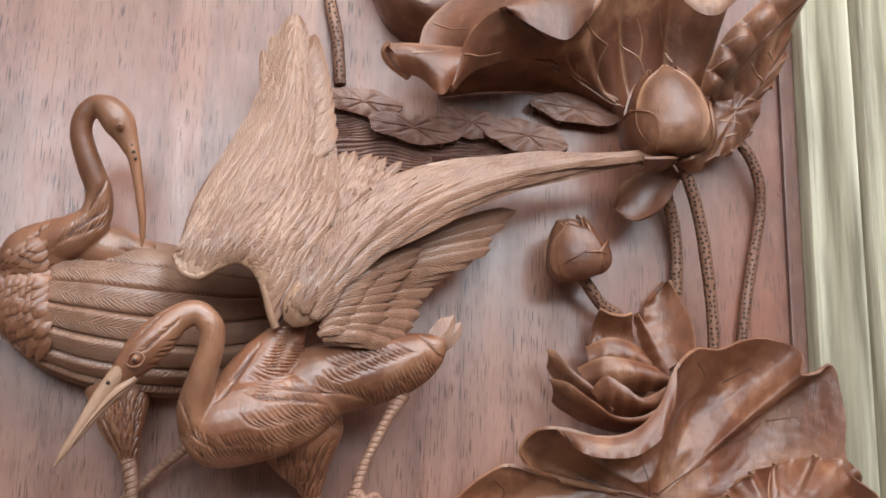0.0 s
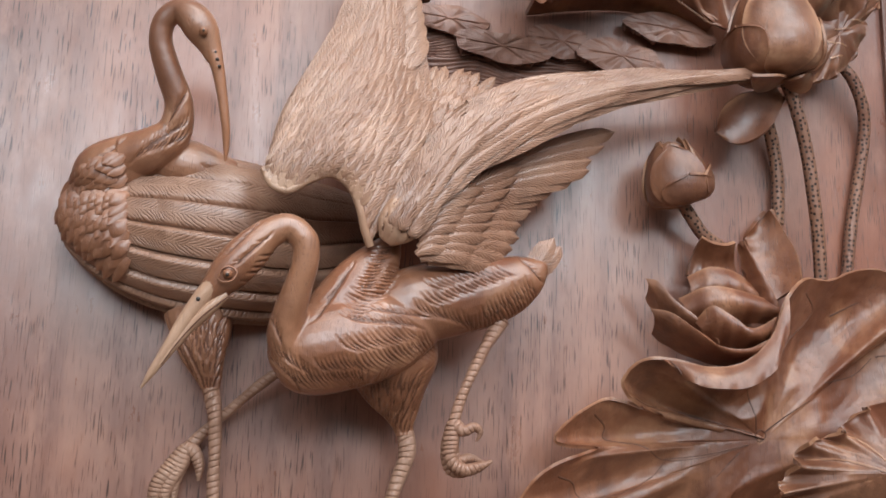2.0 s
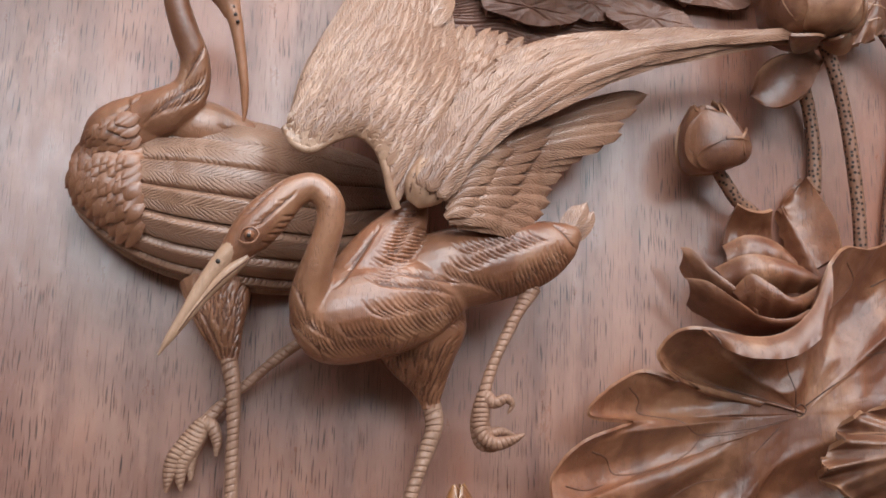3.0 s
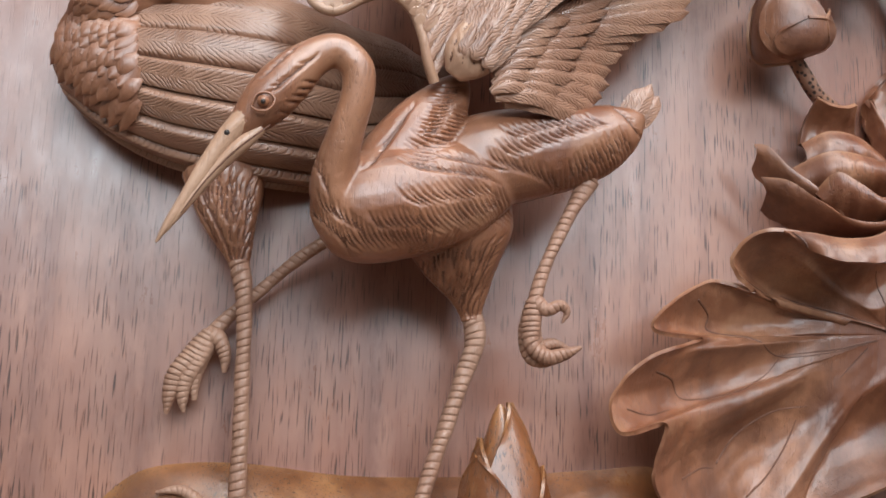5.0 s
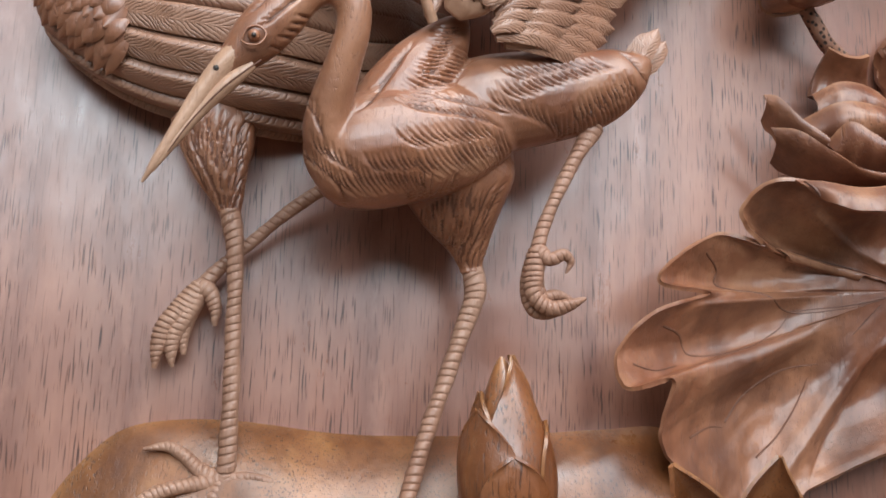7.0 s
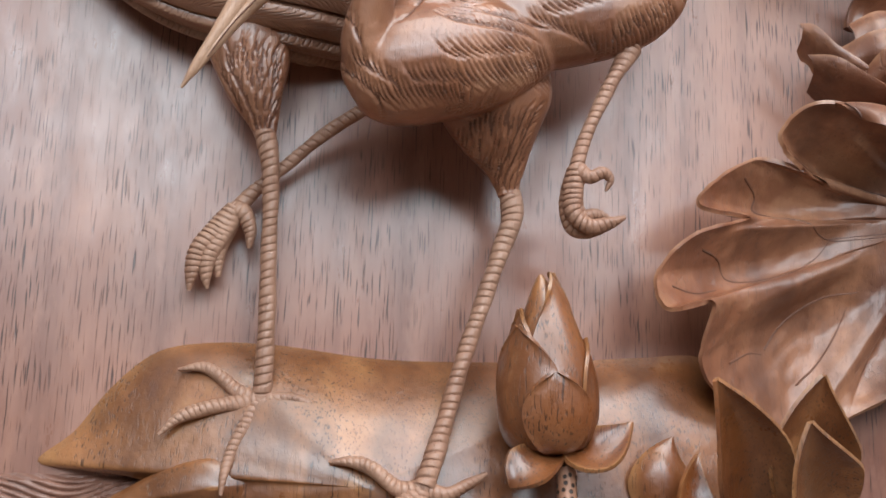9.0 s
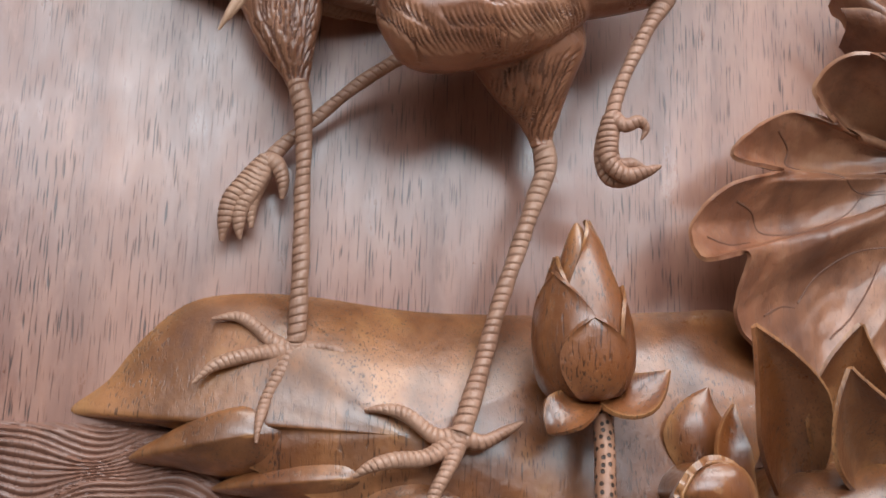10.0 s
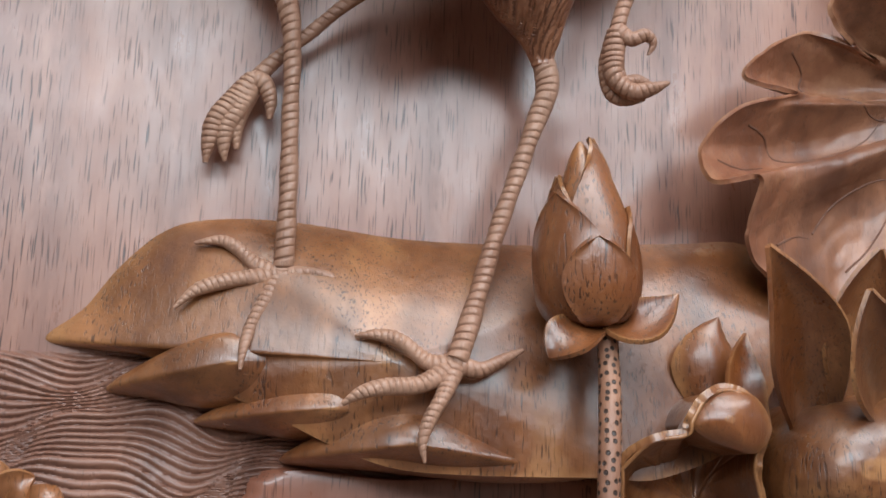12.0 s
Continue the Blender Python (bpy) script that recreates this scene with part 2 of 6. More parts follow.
class Clay:
    """Gathers grids of places into one mesh; each grid has a material number."""

    def __init__(self):
        self.v, self.f, self.uv, self.mi, self.n = [], [], [], [], 0

    def grid(self, g, uv=None, ring=False, mat=0, caps=False, flip=False):
        nu, nv = g.shape[:2]
        if uv is None:
            uv = np.stack(np.meshgrid(np.linspace(0, 1, nu), np.linspace(0, 1, nv), indexing="ij"), -1)
        self.v.append(g.reshape(-1, 3))
        self.uv.append(uv.reshape(-1, 2))
        i = np.arange(nu - 1)[:, None]
        j = np.arange(nv if ring else nv - 1)[None, :]
        j2 = (j + 1) % nv
        q = np.stack([i * nv + j, i * nv + j2, (i + 1) * nv + j2, (i + 1) * nv + j], -1).reshape(-1, 4) + self.n
        if flip:
            q = q[:, ::-1]
        self.f.extend(q.tolist())
        self.mi.extend([mat] * len(q))
        if caps:
            for row in (np.arange(nv)[::-1], (nu - 1) * nv + np.arange(nv)):
                self.f.append((row + self.n).tolist())
                self.mi.append(mat)
        self.n += nu * nv
        return self

    def sheet(self, g, thick, uv=None, ring=False, mat=0):
        """A sheet with a back and edges, thick metres; its back lies away from the viewer."""
        du, dv = np.gradient(g, axis=0), np.gradient(g, axis=1)
        if ring:
            dv = (np.roll(g, -1, 1) - np.roll(g, 1, 1)) / 2
            if np.ptp(g[0], axis=0).max() < 1e-6:
                du[0], dv[0] = du[1], dv[1]
        nor = unit(np.cross(du, dv))
        if nor[..., 1].mean() > 0:
            nor = -nor
        back = g - nor * thick
        if uv is None:
            uv = np.stack(np.meshgrid(np.linspace(0, 1, g.shape[0]), np.linspace(0, 1, g.shape[1]), indexing="ij"), -1)
        self.grid(g, uv, ring, mat)
        self.grid(back, uv, ring, mat, flip=True)
        mid = (g + back) / 2
        edges = [(g[-1], back[-1], mid[-1], uv[-1])]
        if not ring:
            edges += [(g[0], back[0], mid[0], uv[0]), (g[:, 0], back[:, 0], mid[:, 0], uv[:, 0]), (g[:, -1], back[:, -1], mid[:, -1], uv[:, -1])]
        for a, b, m, w in edges:
            self.grid(np.stack([a, b], 0), np.stack([w, w], 0), ring, mat)
        return self

    def tube(self, rows, n=16, seg=8, flat=1.0, mat=0, bend=None, turn=0.0, quills=0):
        """A round limb through rows of x, y, z, radius; flat is its depth against its width."""
        c = catmull(rows, seg * (len(rows) - 1) + 1)
        p, r = c[:, :3], np.maximum(c[:, 3], 0.0003)
        t = unit(np.gradient(p, axis=0))
        ref = np.array([0.0, -1.0, 0.0])
        side = unit(np.cross(t, ref) + 1e-6)
        for k in range(1, len(side)):
            if side[k] @ side[k - 1] < 0:
                side[k] = -side[k]
        front = unit(np.cross(side, t))
        if front[:, 1].mean() > 0:
            front, side = -front, side
        a = np.linspace(0, 2 * math.pi, n, endpoint=False) + turn
        length = np.concatenate([[0], np.cumsum(np.linalg.norm(np.diff(p, axis=0), axis=1))])
        rr = np.repeat(r[:, None], n, 1)
        if bend is not None:
            rr = rr * bend(length[:, None], a[None, :], rr)
        g = p[:, None] + side[:, None] * (np.cos(a)[None, :, None] * rr[..., None]) + front[:, None] * (np.sin(a)[None, :, None] * rr[..., None] * flat)
        uv = np.stack([np.repeat(length[:, None], n, 1), ((a[None, :] - math.pi / 2 + math.pi) % (2 * math.pi) - math.pi) * r.mean() + 0 * rr], -1)
        if quills:
            uv[..., 1] = (((a[None, :] / (2 * math.pi) * quills) % 1.0) - 0.5) * 2 * math.pi * rr / quills
        return self.grid(g, uv, True, mat, caps=True)

    def feather(self, root, mid, tip, width, out=(0, -1, 0), arch=0.18, thick=0.0016, mat=0, point=0.35, nu=9):
        """A carved feather along root, mid and tip, lens-shaped across, with a raised shaft."""
        a, b, c = (np.array(q, float) for q in (root, mid, tip))
        u = np.linspace(0, 1, nu)[:, None]
        s = (1 - u) ** 2 * a + 2 * u * (1 - u) * (2 * b - (a + c) / 2) + u**2 * c
        t = unit(np.gradient(s, axis=0))
        o = np.array(out, float)
        side = unit(np.cross(t, o))
        up = unit(np.cross(side, t))
        up = up * np.sign((up @ o)[:, None])
        w = width * np.minimum(1, (0.45 + 1.6 * u)) * np.sqrt(np.clip(1 - np.clip((u - (1 - point)) / point, 0, 1) ** 2.2, 0.004, 1))
        v = np.array([-1, -0.6, -0.12, 0.12, 0.6, 1, 0.5, -0.5])
        h = np.array([0, 0.62, 1, 1, 0.62, 0, 0, 0]) * arch * width + np.array([0, 0, 0, 0, 0, 0, -1, -1]) * thick
        h[:6] += thick * 0.4
        g = s[:, None] + side[:, None] * (v[None, :, None] * w[..., None]) + up[:, None] * h[None, :, None]
        L = np.linalg.norm(c - a)
        uv = np.stack([np.repeat(u * L, 8, 1), v[None] * np.maximum(w, width * 0.3)], -1)
        return self.grid(g, uv, True, mat, caps=True)

    def petal(self, root, mid, tip, width, out=(0, -1, 0), cup=0.3, thick=0.002, mat=0, tip_sharp=1.5, wave=0.0, wide=0.55, nu=16, nv=13, roll=0.0):
        """A cupped petal. cup: how far its edges come forward; roll: how far its rim turns outward."""
        a, b, c = (np.array(q, float) for q in (root, mid, tip))
        u = np.linspace(0, 1, nu)[:, None]
        s = (1 - u) ** 2 * a + 2 * u * (1 - u) * (2 * b - (a + c) / 2) + u**2 * c
        t = unit(np.gradient(s, axis=0))
        o = np.array(out, float)
        side = unit(np.cross(t, o))
        up = unit(np.cross(side, t))
        up = up * np.sign((up @ o)[:, None])
        w = np.where(u < wide, 0.4 + 0.6 * np.sin(u / wide * math.pi / 2), np.clip(1 - np.clip((u - wide) / (1 - wide), 0, 1) ** tip_sharp, 0.02, 1)) * width
        v = np.linspace(-1, 1, nv)[None, :]
        h = cup * w * v**2 - roll * w * np.abs(v) ** 6 + wave * width * np.sin(9 * u + 3 * v) * np.abs(v) ** 2
        g = s[:, None] + side[:, None] * (v * w)[..., None] + up[:, None] * h[..., None]
        return self.sheet(g, thick, None, False, mat)

    def pillow(self, ring, centre, power=2.4, nr=14, nt=72, mat=0, base=0.004, relief=None):
        """A dome over a closed outline; the outline's own depth is its rim."""
        o = catmull_ring(ring, nt)
        c = np.array(centre, float)
        r = np.linspace(0, 1, nr)[:, None, None]
        g = c + (o[None] - c) * r
        drop = 1 - (1 - np.clip(r, 0, 1) ** power) ** (1 / power)
        g[..., 1] = (c[1] + (o[None, :, 1] - c[1]) * drop[..., 0])
        if relief is not None:
            g[..., 1] -= relief(g, r[..., 0] + 0 * g[..., 0])
        self.grid(g, None, True, mat)
        rim = np.stack([g[-1], g[-1] * np.array([1, 0, 1]) + np.array([0, base, 0])], 0)
        return self.grid(rim, None, True, mat)

    def ball(self, c, r, mat=0, squash=1.0, n=12):
        a, b = np.linspace(0.02, math.pi - 0.02, n), np.linspace(0, 2 * math.pi, 2 * n, endpoint=False)
        g = np.stack([np.sin(a)[:, None] * np.cos(b), -np.cos(a)[:, None] * squash + 0 * b[None], np.sin(a)[:, None] * np.sin(b)], -1) * r + np.array(c)
        return self.grid(g, None, True, mat, caps=True)

    def blended(self, voxel=0.0017, rounds=6, mat=0):
        """The forms gathered so far, grown together into one skin."""
        tmp = self.ob("blend", [])
        m = tmp.modifiers.new("skin", "REMESH")
        m.mode, m.voxel_size = "VOXEL", voxel
        m = tmp.modifiers.new("soft", "SMOOTH")
        m.factor, m.iterations = 0.5, rounds
        bpy.context.view_layer.update()
        me = tmp.evaluated_get(bpy.context.evaluated_depsgraph_get()).to_mesh()
        v = np.zeros(len(me.vertices) * 3)
        me.vertices.foreach_get("co", v)
        faces = [list(p.vertices) for p in me.polygons]
        # keep the outer skin alone
        v = v.reshape(-1, 3)
        link = [[] for _ in v]
        for f in faces:
            for k in range(len(f)):
                link[f[k]].append(f[k - 1])
                link[f[k - 1]].append(f[k])
        seen = np.zeros(len(v), bool)
        best = []
        for start in range(len(v)):
            if seen[start]:
                continue
            seen[start], isle = True, [start]
            for a in isle:
                for b in link[a]:
                    if not seen[b]:
                        seen[b] = True
                        isle.append(b)
            best = max(best, isle, key=len)
        order = np.full(len(v), -1)
        order[best] = np.arange(len(best))
        v = v[best]
        faces = [[int(order[k]) for k in f] for f in faces if order[f[0]] >= 0]
        out = Clay()
        out.v, out.uv, out.f, out.n = [v], [v[:, [0, 2]]], faces, len(v)
        out.mi = [mat] * len(faces)
        old = tmp.data
        bpy.data.objects.remove(tmp)
        bpy.data.meshes.remove(old)
        return out

    def ob(self, name, mats, parent=None, label="", category="", group="", kind=""):
        me = bpy.data.meshes.new(name)
        me.from_pydata(np.vstack(self.v).tolist(), [], self.f)
        for m in mats if isinstance(mats, (list, tuple)) else [mats]:
            me.materials.append(m)
        lay = me.uv_layers.new(name="UVMap")
        allv = np.vstack(self.uv)
        idx = np.zeros(len(me.loops), dtype=np.int32)
        me.loops.foreach_get("vertex_index", idx)
        lay.data.foreach_set("uv", allv[idx].astype(np.float32).ravel())
        me.polygons.foreach_set("material_index", np.array(self.mi, dtype=np.int32))
        me.polygons.foreach_set("use_smooth", np.ones(len(self.f), dtype=bool))
        bm = bmesh.new()
        bm.from_mesh(me)
        bmesh.ops.recalc_face_normals(bm, faces=bm.faces)
        bm.to_mesh(me)
        bm.free()
        me.set_sharp_from_angle(angle=radians(50))
        ob = new(name, me)
        if parent is not None:
            ob.parent = parent
        return tagged(ob, label, category, group, kind)


def thing(name, place, label, category, group=""):
    e = new(name)
    e.empty_display_size = 0.02
    e.location = place
    bpy.context.view_layer.update()
    return tagged(e, label, category, group)


def under(ob, parent):
    ob.parent = parent
    ob.matrix_parent_inverse = Matrix.Translation(parent.location).inverted()
    return ob


def box(name, lo, hi, mat, bevel=0.0, **tags):
    bm = bmesh.new()
    bmesh.ops.create_cube(bm, size=1)
    for v in bm.verts:
        v.co = Vector([lo[i] + (v.co[i] + 0.5) * (hi[i] - lo[i]) for i in range(3)])
    if bevel:
        bmesh.ops.bevel(bm, geom=bm.edges[:], offset=bevel, segments=2, affect="EDGES", profile=0.6)
    me = bpy.data.meshes.new(name)
    bm.to_mesh(me)
    bm.free()
    me.materials.append(mat)
    return tagged(new(name, me), **tags)


# ---- the room behind the camera ----
X0, X1, Y0, Z1 = -2.6, 2.6, -3.2, 2.9
box("floor", (X0 - 0.1, Y0 - 0.1, -0.1), (X1 + 0.1, 0.2, 0), floor_mat, kind="structure")
box("ceiling", (X0 - 0.1, Y0 - 0.1, Z1), (X1 + 0.1, 0.2, Z1 + 0.1), ceiling_white, kind="structure")
box("wall_north", (X0, 0.04, 0), (X1, 0.2, Z1), plaster, kind="structure")
box("wall_west", (X0 - 0.1, Y0, 0), (X0, 0.2, Z1), plaster, kind="structure")
box("wall_east", (X1, Y0, 0), (X1 + 0.1, 0.2, Z1), plaster, kind="structure")
box("wall_south_lower", (X0, Y0 - 0.1, 0), (X1, Y0, 2.03), plaster, kind="structure")
box("wall_south_upper", (X0, Y0 - 0.1, 2.82), (X1, Y0, Z1), plaster, kind="structure")
box("wall_south_west", (X0, Y0 - 0.1, 2.03), (-2.2, Y0, 2.82), plaster, kind="structure")
box("wall_south_east", (1.4, Y0 - 0.1, 2.03), (X1, Y0, 2.82), plaster, kind="structure")

# ---- panel and its frame ----
EDGE = 0.309
panel = thing("relief_panel", (-0.1, 0.015, 0.86), "reddish brown rosewood relief panel with vertical grain", "panel")
joints = (-0.62, -0.46, -0.305, -0.115, 0.065, 0.2, EDGE + 0.02)
for a, b in zip(joints, joints[1:]):
    under(box("board", (a, 0, 0.86), (b, 0.03, 1.98), panel_wood), panel)


def moulding(name, a, b, profile, parent):
    """A straight moulding from a to b; profile: rows of outward distance and height."""
    a, b = np.array(a, float), np.array(b, float)
    t = unit(b - a)
    out = np.cross(np.array([0, -1.0, 0]), t)
    k = 40
    s = np.linspace(0, 1, k)[:, None, None]
    pr = np.array(profile)
    path = a + (b - a) * s
    g = path + out * pr[None, :, :1] + np.array([0, -1.0, 0]) * pr[None, :, 1:]
    ob = Clay().grid(g, None, True, 0, caps=True).ob(name, gilt)
    return under(ob, parent)


PROFILE = [(0, 0.0), (0, 0.016), (0.002, 0.019), (0.006, 0.019), (0.008, 0.010), (0.012, 0.010), (0.018, 0.015), (0.026, 0.026), (0.033, 0.036), (0.036, 0.037), (0.037, 0.028), (0.040, 0.028), (0.041, 0.038), (0.044, 0.041), (0.047, 0.038), (0.048, 0.030), (0.052, 0.031), (0.060, 0.042), (0.070, 0.051), (0.082, 0.054), (0.094, 0.050), (0.097, 0.042), (0.102, 0.042), (0.104, 0.048), (0.115, 0.046), (0.13, 0.048), (0.15, 0.042), (0.16, 0.0)]
frame_thing = thing("picture_frame", (EDGE + 0.05, 0, 0.86), "pale worn gilt moulded frame round the carved panel", "frame")
moulding("side_moulding", (EDGE, 0, 1.98), (EDGE, 0, 0.86), PROFILE, frame_thing)
moulding("side_moulding", (-0.62, 0, 0.86), (-0.62, 0, 1.98), PROFILE, frame_thing)

under(box("inner_slip", (EDGE - 0.014, -0.005, 0.862), (EDGE - 0.0005, 0.0, 1.978), water_wood, 0.001), frame_thing)

# ---- herons ----
def rings(pitch, depth):
    """Horny rings wound along a leg like the strands of a rope, parted by narrow cuts."""
    def bend(L, a, r):
        x = (L / pitch + 0.25 * a + 0.1 * np.sin(L * 410)) % 1.0
        gap = np.minimum(x, 1 - x)
        side = np.clip(0.25 + 0.85 * np.cos(a - 1.1 + 0.3 * np.sin(L * 90)), 0, 1)
        return 1 + depth * 0.25 * (x - 0.5) * side - depth * side * np.exp(-((gap / 0.10) ** 2)) + 0.05 * np.sin(L * 230 + 2 * a)
    return bend


def shafts(count, depth):
    """Long overlapping quills along a body, parted by deep cuts."""
    def bend(L, a, r):
        x = (a / (2 * math.pi) * count) % 1.0
        gap = np.minimum(x, 1 - x)
        return 1 + depth * (x - 0.5) - depth * 1.1 * np.exp(-((gap / 0.07) ** 2)) + 0.006 * np.sin(L * 55 + 5 * np.floor(a / (2 * math.pi) * count))
    return bend


def piece(clay, name, mat, parent, label=""):
    return under(clay.ob(name, mat, label=label), parent)


def leg(rows, pitch, parent, name="leg", slim=1.0):
    rows = [(x, y, z, r * slim) for x, y, z, r in rows]
    return piece(Clay().tube(rows, n=18, seg=80, bend=rings(pitch, 0.22)), name, leg_wood, parent)


def toes_of(limb, ankle, toes):
    """Ringed toes that end in claws, under the leg that they belong to."""
    for toe in toes:
        rows = [(*q[:3], q[3] * (1.08 if k else 1.0)) for k, q in enumerate([ankle] + toe)]
        piece(Clay().tube(rows, n=14, seg=36, bend=rings(0.0030, 0.24)), "toe", leg_wood, limb)


def engrave(clay, patches, seed, depth=0.0014, wide=0.00080):
    """Gouges rows of short curved cuts into a skin: rows of start, end, count, length, slant in degrees."""
    co = np.vstack(clay.v)
    fa = np.array(clay.f)
    fn = np.cross(co[fa[:, 2]] - co[fa[:, 0]], co[fa[:, 3]] - co[fa[:, 1]])
    nor = np.zeros_like(co)
    for k in range(4):
        np.add.at(nor, fa[:, k], fn)
    nor = unit(nor)
    if np.mean(nor[:, 1] * (co[:, 1] - co[:, 1].mean())) < 0:
        nor = -nor
    tree = BVHTree.FromPolygons([tuple(p) for p in co], clay.f)
    near = KDTree(len(co))
    for k, p in enumerate(co):
        near.insert(p, k)
    near.balance()
    cut = np.zeros(len(co))
    rnd = random.Random(seed)
    for a, b, count, length, slant in patches:
        a, b, count = np.array(a), np.array(b), max(2, int(count * 0.74))
        for i in range(count):
            c = a + (b - a) * ((i + rnd.uniform(-0.18, 0.18)) / max(count - 1, 1))
            t = radians(slant + rnd.uniform(-4, 4))
            ln = length * rnd.uniform(1.1, 1.5)
            curl = rnd.uniform(0.3, 0.55)
            last = None
            for k in range(19):
                q = k / 18 - 0.5
                x = c[0] + ln * (q * math.cos(t) - curl * q * q * math.sin(t))
                z = c[2] + ln * (q * math.sin(t) + curl * q * q * math.cos(t))
                hit = tree.ray_cast(Vector((x, -0.3, z)), Vector((0, 1, 0)))[0]
                if hit is None or hit.y > -0.012 or (last is not None and abs(hit.y - last) > 0.004):
                    last = None if hit is None else hit.y
                    continue
                last = hit.y
                d0 = math.sin(math.pi * (0.06 + 0.9 * k / 18)) ** 0.7
                for _, m, d in near.find_range(hit, 0.0018):
                    cut[m] = max(cut[m], d0 * math.exp(-((d / wide) ** 2)))
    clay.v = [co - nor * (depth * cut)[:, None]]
    # faces deep in a cut take the dark tone of its shade and dirt
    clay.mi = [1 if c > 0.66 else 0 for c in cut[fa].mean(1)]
    return clay


def hair(top, bottom, z1, z0):
    """Rows of hair strokes over a thigh that narrows from one span to another."""
    rows = []
    for i in range(5):
        f = i / 4
        a, b, z = top[0] + (bottom[0] - top[0]) * f, top[1] + (bottom[1] - top[1]) * f, z1 + (z0 - z1) * f
        for k in range(5):
            x0, x1 = a + (b - a) * k / 5, a + (b - a) * (k + 0.8) / 5
            rows.append(((x0, 0, z), (x1, 0, z), max(2, int(abs(x1 - x0) / 0.0021)), 0.011, -66 - 48 * (k + 0.5) / 5))
    return rows


front = Clay()
heron = thing("heron_carving", (-0.12, -0.01, 1.14), "carved wooden wading heron with spread wings and long bill", "carving")
# belly and chest, back and shoulder, rump
front.tube([(-0.1886, -0.0720, 1.3481, 0.0057), (-0.1825, -0.0740, 1.3484, 0.0169), (-0.1672, -0.0760, 1.3488, 0.0280), (-0.1418, -0.0760, 1.3555, 0.0300), (-0.1152, -0.0720, 1.3644, 0.0279), (-0.0937, -0.0680, 1.3718, 0.0195), (-0.0761, -0.0640, 1.3766, 0.0090)], n=28, seg=10, flat=0.95)
front.tube([(-0.1675, -0.0760, 1.3552, 0.0142), (-0.1486, -0.0780, 1.3739, 0.0200), (-0.1306, -0.0780, 1.3967, 0.0191), (-0.1180, -0.0780, 1.4163, 0.0111), (-0.1117, -0.0780, 1.4263, 0.0035)], n=24, seg=10, flat=0.8)
front.tube([(-0.1302, -0.0720, 1.3713, 0.0174), (-0.1004, -0.0700, 1.3820, 0.0254), (-0.0691, -0.0660, 1.3907, 0.0253), (-0.0410, -0.0660, 1.3979, 0.0219), (-0.0227, -0.0680, 1.4069, 0.0159), (-0.0131, -0.0700, 1.4136, 0.0080), (-0.0099, -0.0700, 1.4171, 0.0025)], n=28, seg=10, flat=0.85)
# neck and head
front.tube([(-0.1702, -0.0800, 1.3466, 0.0174), (-0.1775, -0.0880, 1.3569, 0.0144), (-0.1781, -0.0960, 1.3688, 0.0109), (-0.1746, -0.1040, 1.3837, 0.0090), (-0.1710, -0.1100, 1.3990, 0.0084), (-0.1722, -0.1130, 1.4115, 0.0086), (-0.1821, -0.1140, 1.4193, 0.0084), (-0.1939, -0.1150, 1.4141, 0.0096), (-0.2051, -0.1150, 1.4022, 0.0122), (-0.2148, -0.1140, 1.3904, 0.0121), (-0.2238, -0.1130, 1.3793, 0.0087), (-0.2303, -0.1120, 1.3717, 0.0057)], n=24, seg=10, mat=1)
front.tube([(-0.1099, -0.0520, 1.3600, 0.0313), (-0.1076, -0.0500, 1.3451, 0.0307), (-0.1043, -0.0460, 1.3308, 0.0232), (-0.0993, -0.0400, 1.3153, 0.0124), (-0.0969, -0.0360, 1.3047, 0.0067), (-0.0962, -0.0360, 1.2998, 0.0058)], n=24, seg=10, flat=0.8)
skin = front.blended(0.00072, 16)
